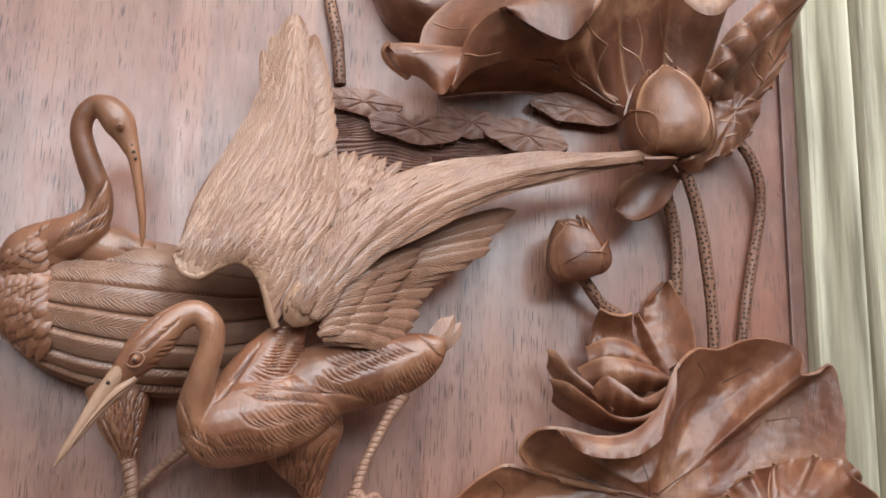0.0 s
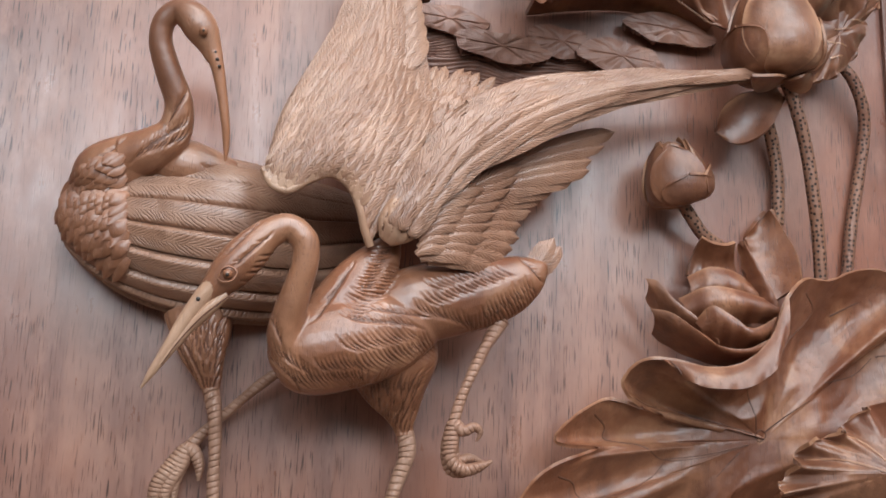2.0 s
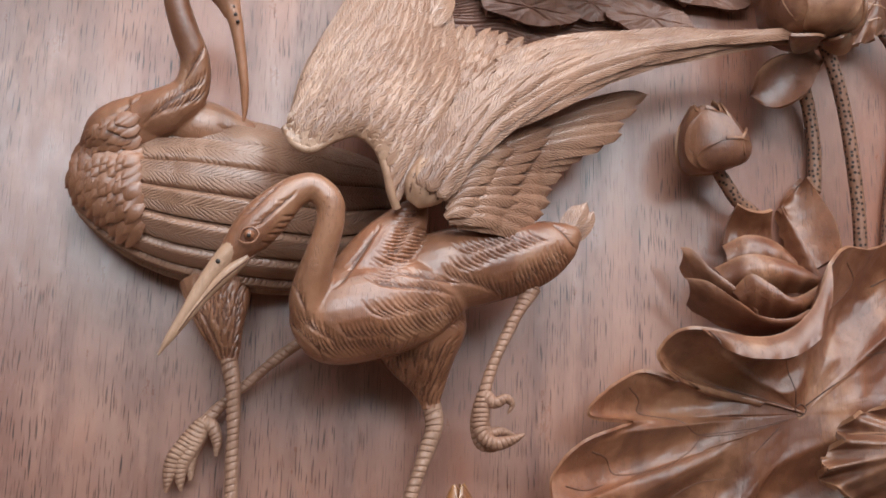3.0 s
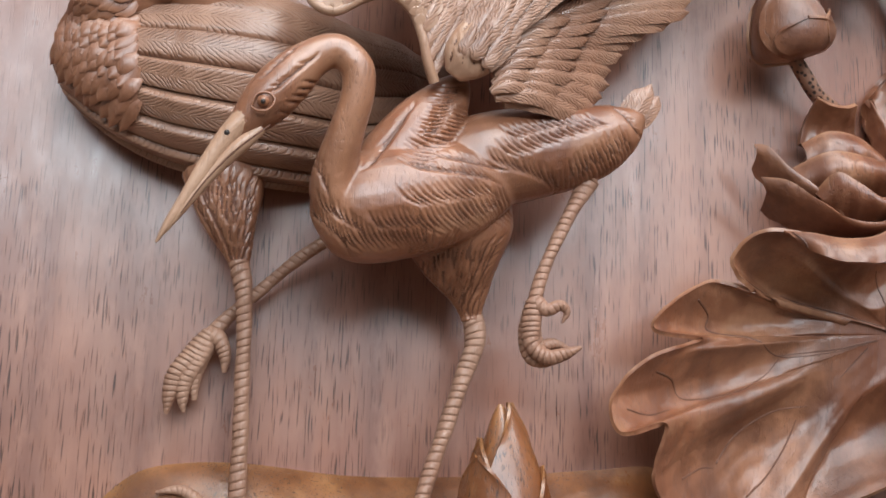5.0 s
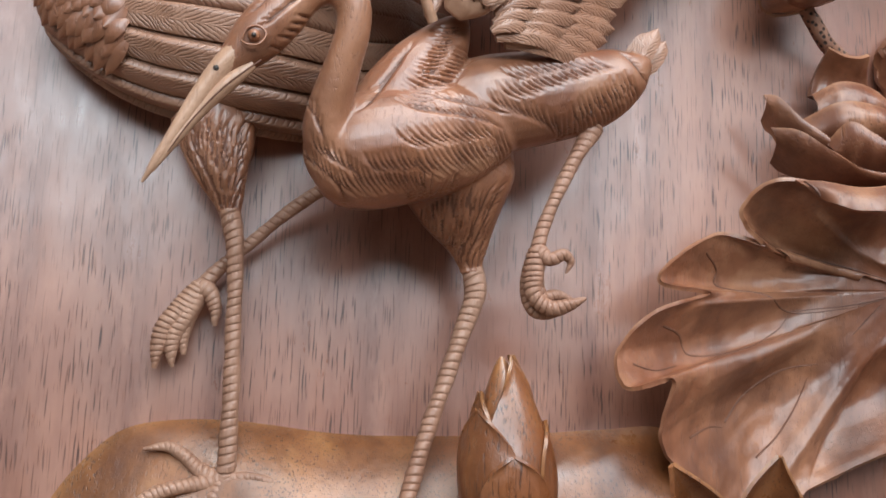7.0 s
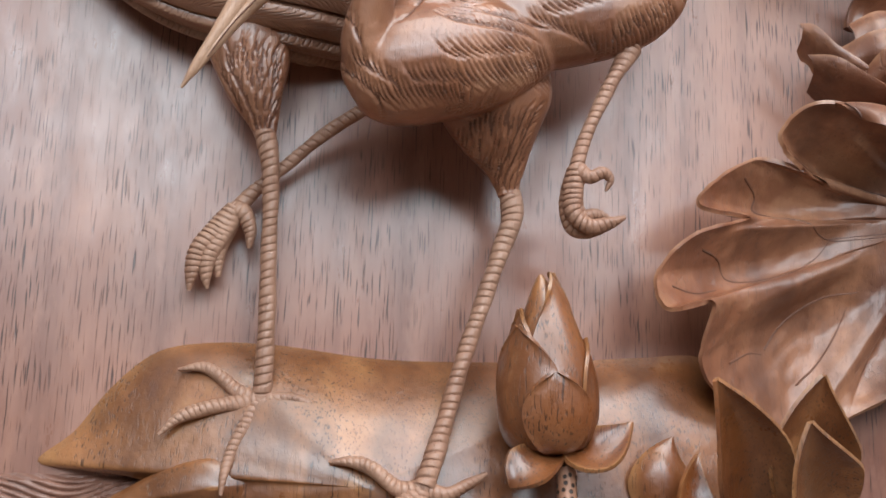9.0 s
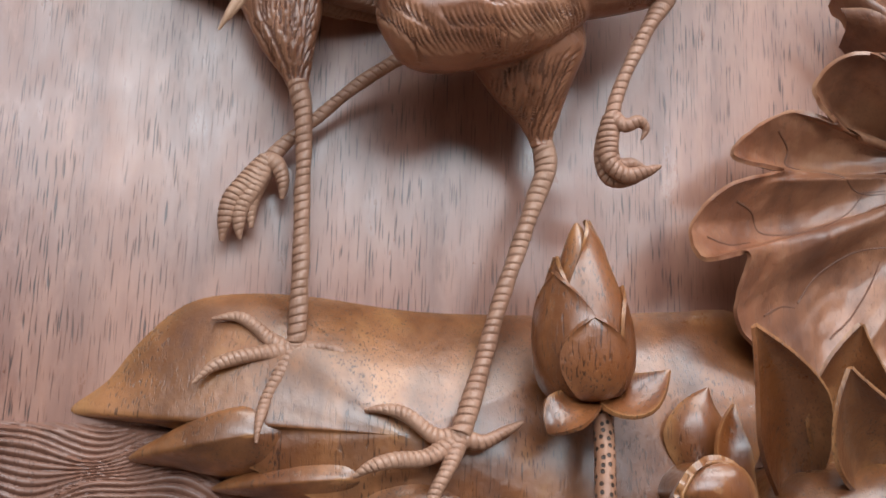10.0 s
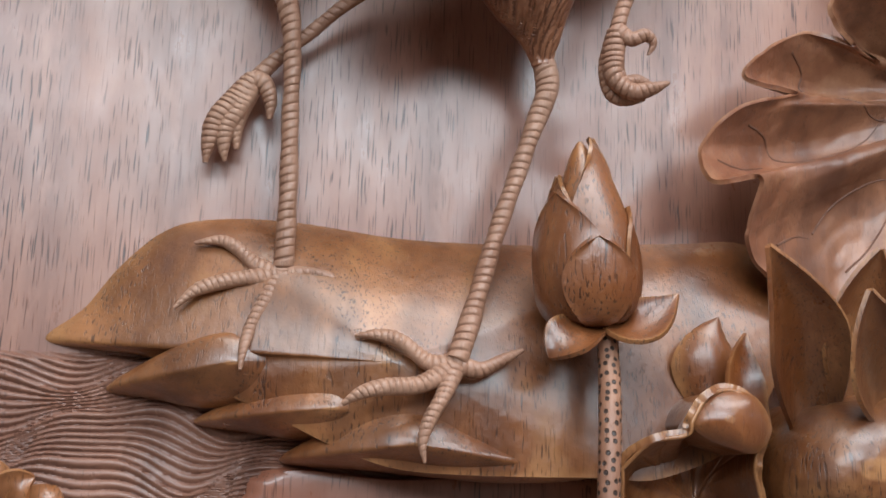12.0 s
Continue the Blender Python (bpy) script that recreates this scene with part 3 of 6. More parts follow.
engrave(skin, (
    ((-0.1939, -0.0800, 1.3477), (-0.1720, -0.0800, 1.3273), 16, 0.011, -62), ((-0.1855, -0.0800, 1.3455), (-0.1639, -0.0800, 1.3327), 13, 0.010, -58),
    ((-0.1720, -0.0800, 1.3284), (-0.1328, -0.0800, 1.3329), 24, 0.011, -48), ((-0.1584, -0.0800, 1.3360), (-0.1303, -0.0800, 1.3401), 15, 0.010, -42),
    ((-0.1345, -0.0800, 1.3377), (-0.0900, -0.0800, 1.3543), 24, 0.015, -32), ((-0.1420, -0.0800, 1.3488), (-0.0990, -0.0800, 1.3602), 20, 0.014, -28), ((-0.1160, -0.0800, 1.3450), (-0.0856, -0.0800, 1.3577), 16, 0.012, -34),
    ((-0.1183, -0.0800, 1.4171), (-0.1306, -0.0800, 1.3884), 20, 0.013, 14), ((-0.1106, -0.0800, 1.4055), (-0.1260, -0.0800, 1.3813), 16, 0.013, 8), ((-0.1306, -0.0800, 1.3884), (-0.1385, -0.0800, 1.3668), 14, 0.014, -8),
    ((-0.1385, -0.0800, 1.3668), (-0.0991, -0.0800, 1.3668), 20, 0.012, -22), ((-0.1257, -0.0800, 1.3747), (-0.0964, -0.0800, 1.3733), 14, 0.011, -18),
    ((-0.1467, -0.0800, 1.3915), (-0.1600, -0.0800, 1.3694), 14, 0.012, 52), ((-0.1427, -0.0800, 1.3994), (-0.1536, -0.0800, 1.3833), 9, 0.010, 55),
    ((-0.0906, -0.0800, 1.3829), (-0.0393, -0.0800, 1.4060), 24, 0.011, -30), ((-0.0878, -0.0800, 1.3923), (-0.0516, -0.0800, 1.4065), 16, 0.010, -26),
    ((-0.0964, -0.0800, 1.3772), (-0.0604, -0.0800, 1.3712), 16, 0.012, -40), ((-0.0574, -0.0800, 1.3675), (-0.0181, -0.0800, 1.3955), 26, 0.012, -52), ((-0.0514, -0.0800, 1.3771), (-0.0221, -0.0800, 1.3982), 18, 0.011, -46),
    ((-0.0252, -0.0800, 1.4153), (-0.0143, -0.0800, 1.4037), 10, 0.007, -30),
    ((-0.1377, -0.0800, 1.3260), (-0.1118, -0.0800, 1.3005), 18, 0.012, -62), ((-0.1313, -0.0800, 1.3293), (-0.1102, -0.0800, 1.3063), 14, 0.012, -66),
    ((-0.0890, -0.0800, 1.3367), (-0.0999, -0.0800, 1.3069), 16, 0.012, -112), ((-0.0954, -0.0800, 1.3333), (-0.1029, -0.0800, 1.3096), 13, 0.012, -106), ((-0.1213, -0.0800, 1.3300), (-0.0982, -0.0800, 1.3302), 14, 0.010, -88), ((-0.1121, -0.0800, 1.3119), (-0.1020, -0.0800, 1.3097), 8, 0.010, -90),
    ((-0.1973, -0.0800, 1.3575), (-0.1912, -0.0800, 1.3726), 8, 0.009, -75), ((-0.2083, -0.0800, 1.4217), (-0.1919, -0.0800, 1.4326), 8, 0.008, 38), ((-0.2106, -0.0800, 1.4139), (-0.2028, -0.0800, 1.4247), 7, 0.008, 42),
    ((-0.2160, -0.0800, 1.4000), (-0.2000, -0.0800, 1.4200), 12, 0.009, 44), ((-0.2100, -0.0800, 1.3930), (-0.1960, -0.0800, 1.4080), 10, 0.009, 38), ((-0.2030, -0.0800, 1.3850), (-0.1930, -0.0800, 1.4000), 8, 0.008, 30), ((-0.1900, -0.0800, 1.3660), (-0.1830, -0.0800, 1.3520), 7, 0.010, -78),
    *hair((-0.1400, -0.0790), (-0.1075, -0.0880), 1.3330, 1.3060),
), 11)
under(skin.ob("body", [bird_wood, cut_dirt_shade]), heron)
piece(Clay().tube([(-0.2239, -0.1150, 1.3803, 0.0068), (-0.2315, -0.1140, 1.3714, 0.0055), (-0.2406, -0.1120, 1.3571, 0.0044), (-0.2495, -0.1100, 1.3408, 0.0031), (-0.2566, -0.1080, 1.3283, 0.0021), (-0.2617, -0.1060, 1.3189, 0.0006)], n=16, seg=10), "upper_bill", pale_wood, heron, "pale smooth pointed bill")
piece(Clay().tube([(-0.2163, -0.1160, 1.3757, 0.0026), (-0.2260, -0.1150, 1.3664, 0.0039), (-0.2378, -0.1120, 1.3533, 0.0031), (-0.2492, -0.1100, 1.3369, 0.0021), (-0.2578, -0.1070, 1.3242, 0.0010)], n=12, seg=10), "lower_bill", pale_wood, heron)
eye = piece(Clay().ball((-0.2165, -0.1250, 1.3861), 0.0029), "eye", bare_wood, heron)
piece(Clay().ball((-0.2165, -0.1280, 1.3850), 0.0012), "pupil", hole_shade, eye, "dark ball painted as the shade in a drilled pupil")
piece(Clay().tube([(-0.2219, -0.1250, 1.3829, 0.0005), (-0.2198, -0.1260, 1.3887, 0.0006), (-0.2148, -0.1260, 1.3903, 0.0006), (-0.2110, -0.1260, 1.3869, 0.0006), (-0.2137, -0.1260, 1.3820, 0.0006), (-0.2187, -0.1260, 1.3810, 0.0006), (-0.2219, -0.1250, 1.3829, 0.0005)], n=8, seg=6), "eyelid", bare_wood, eye)
piece(Clay().ball((-0.2323, -0.1185, 1.3712), 0.0016), "nostril", hole_shade, heron, "small dark ball painted as the shade in a drilled nostril")
# dark tube painted as the shaded cut between the bills
piece(Clay().tube([(-0.2125, -0.1250, 1.3746, 0.0004), (-0.2209, -0.1230, 1.3680, 0.0005), (-0.2304, -0.1200, 1.3596, 0.0005), (-0.2420, -0.1160, 1.3459, 0.0004), (-0.2511, -0.1120, 1.3322, 0.0003)], n=8, seg=8), "mouth_line", cut_dirt_shade, heron)
# thigh, shank and planted foot
limb = leg([(-0.0955, -0.0340, 1.3052, 0.0057), (-0.0938, -0.0350, 1.2884, 0.0059), (-0.1007, -0.0370, 1.2679, 0.0047), (-0.1092, -0.0390, 1.2421, 0.0044), (-0.1190, -0.0420, 1.2127, 0.0043), (-0.1272, -0.0460, 1.1843, 0.0044), (-0.1343, -0.0520, 1.1621, 0.0051), (-0.1389, -0.0550, 1.1488, 0.0055)], 0.0044, heron)
toes_of(limb, (-0.1387, -0.0540, 1.1476, 0.0048), [[(-0.1509, -0.0540, 1.1478, 0.0038), (-0.1636, -0.0510, 1.1568, 0.0033), (-0.1735, -0.0480, 1.1597, 0.0025), (-0.1840, -0.0460, 1.1591, 0.0008)], [(-0.1549, -0.0580, 1.1377, 0.0040), (-0.1712, -0.0600, 1.1356, 0.0034), (-0.1809, -0.0600, 1.1327, 0.0029), (-0.1888, -0.0580, 1.1276, 0.0010)], [(-0.1451, -0.0600, 1.1331, 0.0035), (-0.1514, -0.0630, 1.1217, 0.0029), (-0.1541, -0.0640, 1.1120, 0.0019), (-0.1528, -0.0640, 1.1037, 0.0007)], [(-0.1278, -0.0540, 1.1457, 0.0033), (-0.1171, -0.0520, 1.1510, 0.0026), (-0.1073, -0.0500, 1.1561, 0.0008)]])
# raised leg with curled claws
limb = leg([(-0.0378, -0.0660, 1.3776, 0.0066), (-0.0476, -0.0680, 1.3607, 0.0048), (-0.0585, -0.0690, 1.3383, 0.0041), (-0.0658, -0.0690, 1.3198, 0.0041), (-0.0692, -0.0690, 1.3063, 0.0049)], 0.0042, heron, "raised_leg", 0.85)
toes_of(limb, (-0.0686, -0.0690, 1.3078, 0.0049), [[(-0.0705, -0.0680, 1.2947, 0.0049), (-0.0698, -0.0680, 1.2845, 0.0043), (-0.0613, -0.0680, 1.2786, 0.0037), (-0.0515, -0.0680, 1.2808, 0.0032), (-0.0428, -0.0680, 1.2848, 0.0009)], [(-0.0682, -0.0660, 1.2936, 0.0035), (-0.0645, -0.0640, 1.2853, 0.0032), (-0.0562, -0.0630, 1.2864, 0.0026), (-0.0471, -0.0620, 1.2841, 0.0009)], [(-0.0628, -0.0720, 1.3030, 0.0032), (-0.0559, -0.0720, 1.3057, 0.0029), (-0.0517, -0.0710, 1.3026, 0.0020), (-0.0538, -0.0700, 1.2968, 0.0006)], [(-0.0724, -0.0640, 1.2907, 0.0038), (-0.0693, -0.0620, 1.2794, 0.0035), (-0.0618, -0.0620, 1.2763, 0.0026), (-0.0528, -0.0620, 1.2779, 0.0012)]])
# tail tips
for root, mid, tip in (((-0.0202, -0.0700, 1.4097), (-0.0119, -0.0720, 1.4194), (-0.0033, -0.0700, 1.4347)), ((-0.0156, -0.0660, 1.4066), (-0.0058, -0.0660, 1.4173), (0.0032, -0.0640, 1.4303)), ((-0.0210, -0.0660, 1.4120), (-0.0140, -0.0670, 1.4220), (-0.0075, -0.0660, 1.4335))):
    piece(Clay().feather(root, mid, tip, 0.0056, point=0.5), "tail_feather", feather_wood, heron)


def wing(name, left, right, rows, per, length, width, parent, mat=plume_wood, bow=0.0, seed=1, tilt=0.0, root_rim=None, lift=0.0012, start=0.0):
    """A wing shell between two edge curves from root to tip, with overlapping feathers laid on it."""
    rnd = random.Random(seed)
    k, m = 40, 33
    L, R = catmull(left, k), catmull(right, k)
    u = np.linspace(0, 1, m)
    g = L[:, None] * (1 - u[None, :, None]) + R[:, None] * u[None, :, None]
    g[..., 1] -= bow * np.sin(u * math.pi)[None]
    if root_rim is not None:
        rim = catmull(root_rim, m)
        fade = (1 - np.linspace(0, 1, k)[:, None, None]) ** 6
        g = g + (rim - g[0])[None] * fade
    shell = under(Clay().sheet(g + np.array([0, 0.001, 0]), 0.005).ob(name, mat), parent)

    def at(a, b):
        x, y = min(max(b, 0), 1) * (k - 1), min(max(a, 0), 1) * (m - 1)
        i, j = min(int(x), k - 2), min(int(y), m - 2)
        f, h = x - i, y - j
        p = (g[i, j] * (1 - h) + g[i, j + 1] * h) * (1 - f) + (g[i + 1, j] * (1 - h) + g[i + 1, j + 1] * h) * f
        return p + (at(a, 1.0) - at(a, 0.96)) / 0.04 * (b - 1) if b > 1 else p

    for i in range(rows):
        b = 1 - (1 - start) * i / max(rows - 1, 1)
        span = np.linalg.norm(at(1, b) - at(0, b))
        count = min(max(2, int(round(span / (width * 1.5)))), per)
        for j in range(count):
            a = (j + 0.5 + 0.5 * (i % 2) - 0.25 + rnd.uniform(-0.16, 0.16)) / count
            a = min(max(a, 0.03), 0.97)
            grow = 0.72 + 0.5 * b + rnd.uniform(-0.2, 0.25)
            root = at(a, max(b - length * 0.6 * grow, 0.0))
            tip = at(min(max(a + tilt + rnd.uniform(-0.04, 0.04), 0), 1), b + length * 0.5 * grow)
            mid = (root + tip) / 2 * 0.4 + at(a + tilt * 0.5, b) * 0.6
            root, mid, tip = root + (0, 0.0008, 0), mid + (0, -0.0010, 0), tip + (0, -lift - rnd.uniform(0, 0.0012), 0)
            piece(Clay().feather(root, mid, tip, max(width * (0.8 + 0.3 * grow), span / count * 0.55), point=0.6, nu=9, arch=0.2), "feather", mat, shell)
    return shell, at


def coverts(shell, at, spans, width, seed):
    """Small rounded scale feathers over the root of a wing; rows of place along it, count, from and to across."""
    rnd = random.Random(seed)
    for b, count, a0, a1 in spans:
        for j in range(count):
            a = a0 + (a1 - a0) * (j + 0.5 + rnd.uniform(-0.2, 0.2)) / count
            root, tip = at(a, b + 0.0), at(a + rnd.uniform(-0.02, 0.02), b + 0.05)
            piece(Clay().feather(root + (0, -0.0004, 0), (root + tip) / 2 + (0, -0.0006, 0), tip + (0, -0.0010, 0), width * rnd.uniform(0.85, 1.2), point=0.8, nu=8, arch=0.1, thick=0.0008), "covert", pale_wood, shell)


def quills(roots, tips, count, width, shell, seed, point=0.2):
    """Long flight feathers spread between rows of roots and tips."""
    rnd = random.Random(seed)
    for root, tip in zip(catmull(roots, count), catmull(tips, count)):
        tip = tip + (tip - root) * rnd.uniform(-0.06, 0.05)
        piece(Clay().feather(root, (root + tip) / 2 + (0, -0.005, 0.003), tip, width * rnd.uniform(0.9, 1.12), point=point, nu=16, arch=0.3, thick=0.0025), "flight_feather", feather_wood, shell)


# upright wing, with a turned rim over the hollow at its root
rim = [(-0.1997, -0.0960, 1.4599), (-0.1941, -0.1010, 1.4490), (-0.1838, -0.1030, 1.4452), (-0.1708, -0.1040, 1.4528), (-0.1574, -0.1040, 1.4576), (-0.1451, -0.1030, 1.4507), (-0.1384, -0.1010, 1.4377), (-0.1345, -0.0980, 1.4244), (-0.1300, -0.0940, 1.4150)]
upright, at_up = wing("upright_wing", [(-0.1997, -0.0960, 1.4599), (-0.1975, -0.0960, 1.4720), (-0.1904, -0.0880, 1.5040), (-0.1724, -0.0740, 1.5463), (-0.1530, -0.0600, 1.5886), (-0.1491, -0.0500, 1.6230), (-0.1400, -0.0440, 1.6480)], [(-0.1300, -0.0940, 1.4150), (-0.1190, -0.0960, 1.4549), (-0.0939, -0.0800, 1.5009), (-0.0938, -0.0660, 1.5389), (-0.1001, -0.0560, 1.5814), (-0.1080, -0.0500, 1.6200), (-0.1180, -0.0440, 1.6480)], 19, 15, 0.2, 0.0034, heron, bow=0.012, seed=3, tilt=0.08, root_rim=rim, start=0.10)
piece(Clay().tube([(x, y + 0.0015, z + 0.0008, 0.0028) for x, y, z in rim], n=12, seg=8), "rim", pale_wood, upright, "smooth turned rim over the hollow")
coverts(upright, at_up, ((0.11, 17, 0.02, 0.9), (0.075, 16, 0.02, 0.85), (0.04, 15, 0.02, 0.8), (0.01, 14, 0.02, 0.75)), 0.0034, 21)
for root, tip in (((-0.1434, -0.0520, 1.5901), (-0.1516, -0.0460, 1.6361)), ((-0.1388, -0.0520, 1.5973), (-0.1447, -0.0460, 1.6489)), ((-0.1330, -0.0520, 1.6069), (-0.1367, -0.0460, 1.6601)), ((-0.1275, -0.0520, 1.6075), (-0.1288, -0.0460, 1.6656)), ((-0.1230, -0.0520, 1.6011), (-0.1189, -0.0460, 1.6516)), ((-0.1172, -0.0520, 1.5880), (-0.1099, -0.0460, 1.6356)), ((-0.1128, -0.0520, 1.5704), (-0.1028, -0.0460, 1.6168))):
    root, tip = np.array(root), np.array(tip)
    piece(Clay().feather(root, (root + tip) / 2 + (0, -0.002, 0), tip, 0.0052, point=0.6, nu=12), "flight_feather", feather_wood, upright)
# stepped feather ends along its trailing edge
for k in range(4, 13):
    b = 0.42 + 0.045 * k
    root, tip = at_up(0.80, b - 0.09), at_up(1.0, b) + (0.0025, 0, 0.0100)
    piece(Clay().feather(root + (0, -0.001, 0), (root + tip) / 2 + (0.0015, -0.0030, -0.001), tip + (0, -0.0015, 0), 0.0050, point=0.45, nu=12), "edge_feather", plume_wood, upright)
# inner covert web between the two wings
wing("covert_web", [(-0.1309, -0.0860, 1.4481), (-0.1133, -0.0760, 1.4922), (-0.0958, -0.0620, 1.5270), (-0.0906, -0.0520, 1.5479)], [(-0.1186, -0.0900, 1.4323), (-0.0928, -0.0800, 1.4761), (-0.0687, -0.0660, 1.5149), (-0.0473, -0.0560, 1.5413)], 8, 6, 0.26, 0.0036, heron, bow=0.004, seed=5)
# spread wing: leading band, then long quills below it
spread, at_sp = wing("spread_wing", [(-0.1250, -0.0960, 1.4300), (-0.1160, -0.0990, 1.4500), (-0.0982, -0.0960, 1.4822), (-0.0713, -0.0880, 1.5192), (-0.0336, -0.0780, 1.5418), (0.0193, -0.0680, 1.5549), (0.0874, -0.0620, 1.5656), (0.1272, -0.0590, 1.5670)], [(-0.1030, -0.1040, 1.4200), (-0.0927, -0.1040, 1.4352), (-0.0743, -0.1020, 1.4595), (-0.0427, -0.0960, 1.4819), (-0.0049, -0.0860, 1.5057), (0.0313, -0.0740, 1.5280), (0.0822, -0.0640, 1.5482), (0.1350, -0.0590, 1.5649)], 11, 7, 0.32, 0.0040, heron, bow=0.010, seed=9, lift=0.0008)
quills([(-0.0678, -0.0760, 1.4662), (-0.0748, -0.0800, 1.4506), (-0.0809, -0.0840, 1.4354), (-0.0854, -0.0880, 1.4218), (-0.0927, -0.0900, 1.4086)], [(0.0452, -0.0440, 1.5212), (0.0275, -0.0500, 1.4900), (-0.0109, -0.0560, 1.4646), (-0.0290, -0.0640, 1.4335), (-0.0452, -0.0740, 1.4088)], 13, 0.0062, spread, 6)
quills([(-0.0882, -0.0920, 1.4416), (-0.0934, -0.0940, 1.4251), (-0.0984, -0.0950, 1.4092)], [(-0.0280, -0.0750, 1.4810), (-0.0450, -0.0780, 1.4465), (-0.0600, -0.0820, 1.4110)], 9, 0.0050, spread, 7, 0.3)
quills([(-0.0930, -0.0970, 1.4400), (-0.0985, -0.0985, 1.4250), (-0.1010, -0.0980, 1.4110)], [(-0.0560, -0.0880, 1.4600), (-0.0690, -0.0890, 1.4400), (-0.0780, -0.0890, 1.4150)], 7, 0.0042, spread, 8, 0.4)
for root, mid, tip, point in (((0.0373, -0.0660, 1.5449), (0.0867, -0.0640, 1.5558), (0.1365, -0.0600, 1.5656), 0.9), ((0.0191, -0.0700, 1.5357), (0.0638, -0.0660, 1.5506), (0.1104, -0.0610, 1.5586), 0.8), ((0.0009, -0.0740, 1.5440), (0.0456, -0.0680, 1.5548), (0.0895, -0.0640, 1.5646), 0.5), ((-0.0420, -0.0860, 1.5230), (0.0050, -0.0780, 1.5400), (0.0600, -0.0680, 1.5540), 0.6)):
    piece(Clay().feather(root, mid, tip, 0.0075, point=point, nu=16), "flight_feather", feather_wood, spread)
# smooth rounded wrist at the root of the spread wing, with scratched scales
wrist = Clay().tube([(-0.1215, -0.0980, 1.4180, 0.0050), (-0.1165, -0.1010, 1.4250, 0.0125), (-0.1100, -0.1020, 1.4340, 0.0145), (-0.1030, -0.1000, 1.4440, 0.0130), (-0.0960, -0.0980, 1.4520, 0.0060)], n=28, seg=12, flat=0.55).blended(0.0011, 4)
engrave(wrist, (((-0.1230, -0.1, 1.4250), (-0.1010, -0.1, 1.4180), 7, 0.009, 80), ((-0.1220, -0.1, 1.4340), (-0.0960, -0.1, 1.4280), 8, 0.010, 70), ((-0.1170, -0.1, 1.4430), (-0.0940, -0.1, 1.4380), 7, 0.010, 60), ((-0.1180, -0.1, 1.4300), (-0.1000, -0.1, 1.4400), 6, 0.012, -15)), 14, 0.0008, 0.0009)
under(wrist.ob("wrist", [pale_wood, cut_dirt_shade], label="smooth rounded pale wing wrist"), spread)

rear = Clay()
stander = thing("heron_carving", (-0.22, -0.01, 1.18), "carved wooden standing heron with bent neck and grooved plumage", "carving")
# rump and shoulder
rear.tube([(-0.3196, -0.0260, 1.4610, 0.0122), (-0.3082, -0.0340, 1.4662, 0.0194), (-0.2905, -0.0400, 1.4722, 0.0201), (-0.2713, -0.0420, 1.4772, 0.0162), (-0.2478, -0.0400, 1.4730, 0.0183), (-0.2202, -0.0360, 1.4693, 0.0123)], n=24, seg=8, flat=0.9, mat=1)
# neck, head, bill
rear.tube([(-0.2882, -0.0440, 1.4756, 0.0168), (-0.2722, -0.0520, 1.4810, 0.0152), (-0.2598, -0.0580, 1.4927, 0.0116), (-0.2580, -0.0640, 1.5098, 0.0095), (-0.2655, -0.0700, 1.5281, 0.0087), (-0.2719, -0.0750, 1.5468, 0.0079), (-0.2704, -0.0790, 1.5601, 0.0075), (-0.2623, -0.0820, 1.5669, 0.0079), (-0.2529, -0.0840, 1.5628, 0.0107), (-0.2456, -0.0840, 1.5543, 0.0110), (-0.2394, -0.0830, 1.5435, 0.0075), (-0.2357, -0.0820, 1.5350, 0.0055)], n=22, seg=10, mat=1)
skin = rear.blended(0.00072, 16)
engrave(skin, (
    ((-0.2806, -0.0500, 1.4739), (-0.2518, -0.0500, 1.4870), 16, 0.012, 58), ((-0.2742, -0.0500, 1.4792), (-0.2518, -0.0500, 1.4953), 14, 0.011, 62), ((-0.2624, -0.0500, 1.4966), (-0.2533, -0.0500, 1.5120), 10, 0.010, 70),
    ((-0.3142, -0.0500, 1.4623), (-0.2936, -0.0500, 1.4820), 12, 0.010, 40), ((-0.2347, -0.0500, 1.4695), (-0.2111, -0.0500, 1.4689), 10, 0.012, -8),
), 12)
under(skin.ob("body", [bird_wood, cut_dirt_shade]), stander)
thigh = Clay().tube([(-0.2371, -0.0260, 1.3788, 0.0232), (-0.2343, -0.0280, 1.3658, 0.0206), (-0.2313, -0.0300, 1.3499, 0.0156), (-0.2266, -0.0300, 1.3342, 0.0090), (-0.2248, -0.0300, 1.3258, 0.0060), (-0.2237, -0.0300, 1.3222, 0.0051)], n=22, seg=10, flat=0.8).blended(0.00072, 16)
engrave(thigh, (
    ((-0.2505, -0.0500, 1.3561), (-0.2323, -0.0500, 1.3256), 18, 0.012, -66), ((-0.2467, -0.0500, 1.3588), (-0.2304, -0.0500, 1.3302), 14, 0.012, -70),
    ((-0.2148, -0.0500, 1.3599), (-0.2206, -0.0500, 1.3324), 15, 0.012, -108), ((-0.2442, -0.0500, 1.3620), (-0.2179, -0.0500, 1.3636), 16, 0.012, -90), ((-0.2392, -0.0500, 1.3534), (-0.2193, -0.0500, 1.3550), 12, 0.010, -90),
    *hair((-0.2560, -0.2120), (-0.2340, -0.2185), 1.3680, 1.3300),
), 15)
under(thigh.ob("thigh", [bird_wood, cut_dirt_shade]), stander)
rear = Clay()
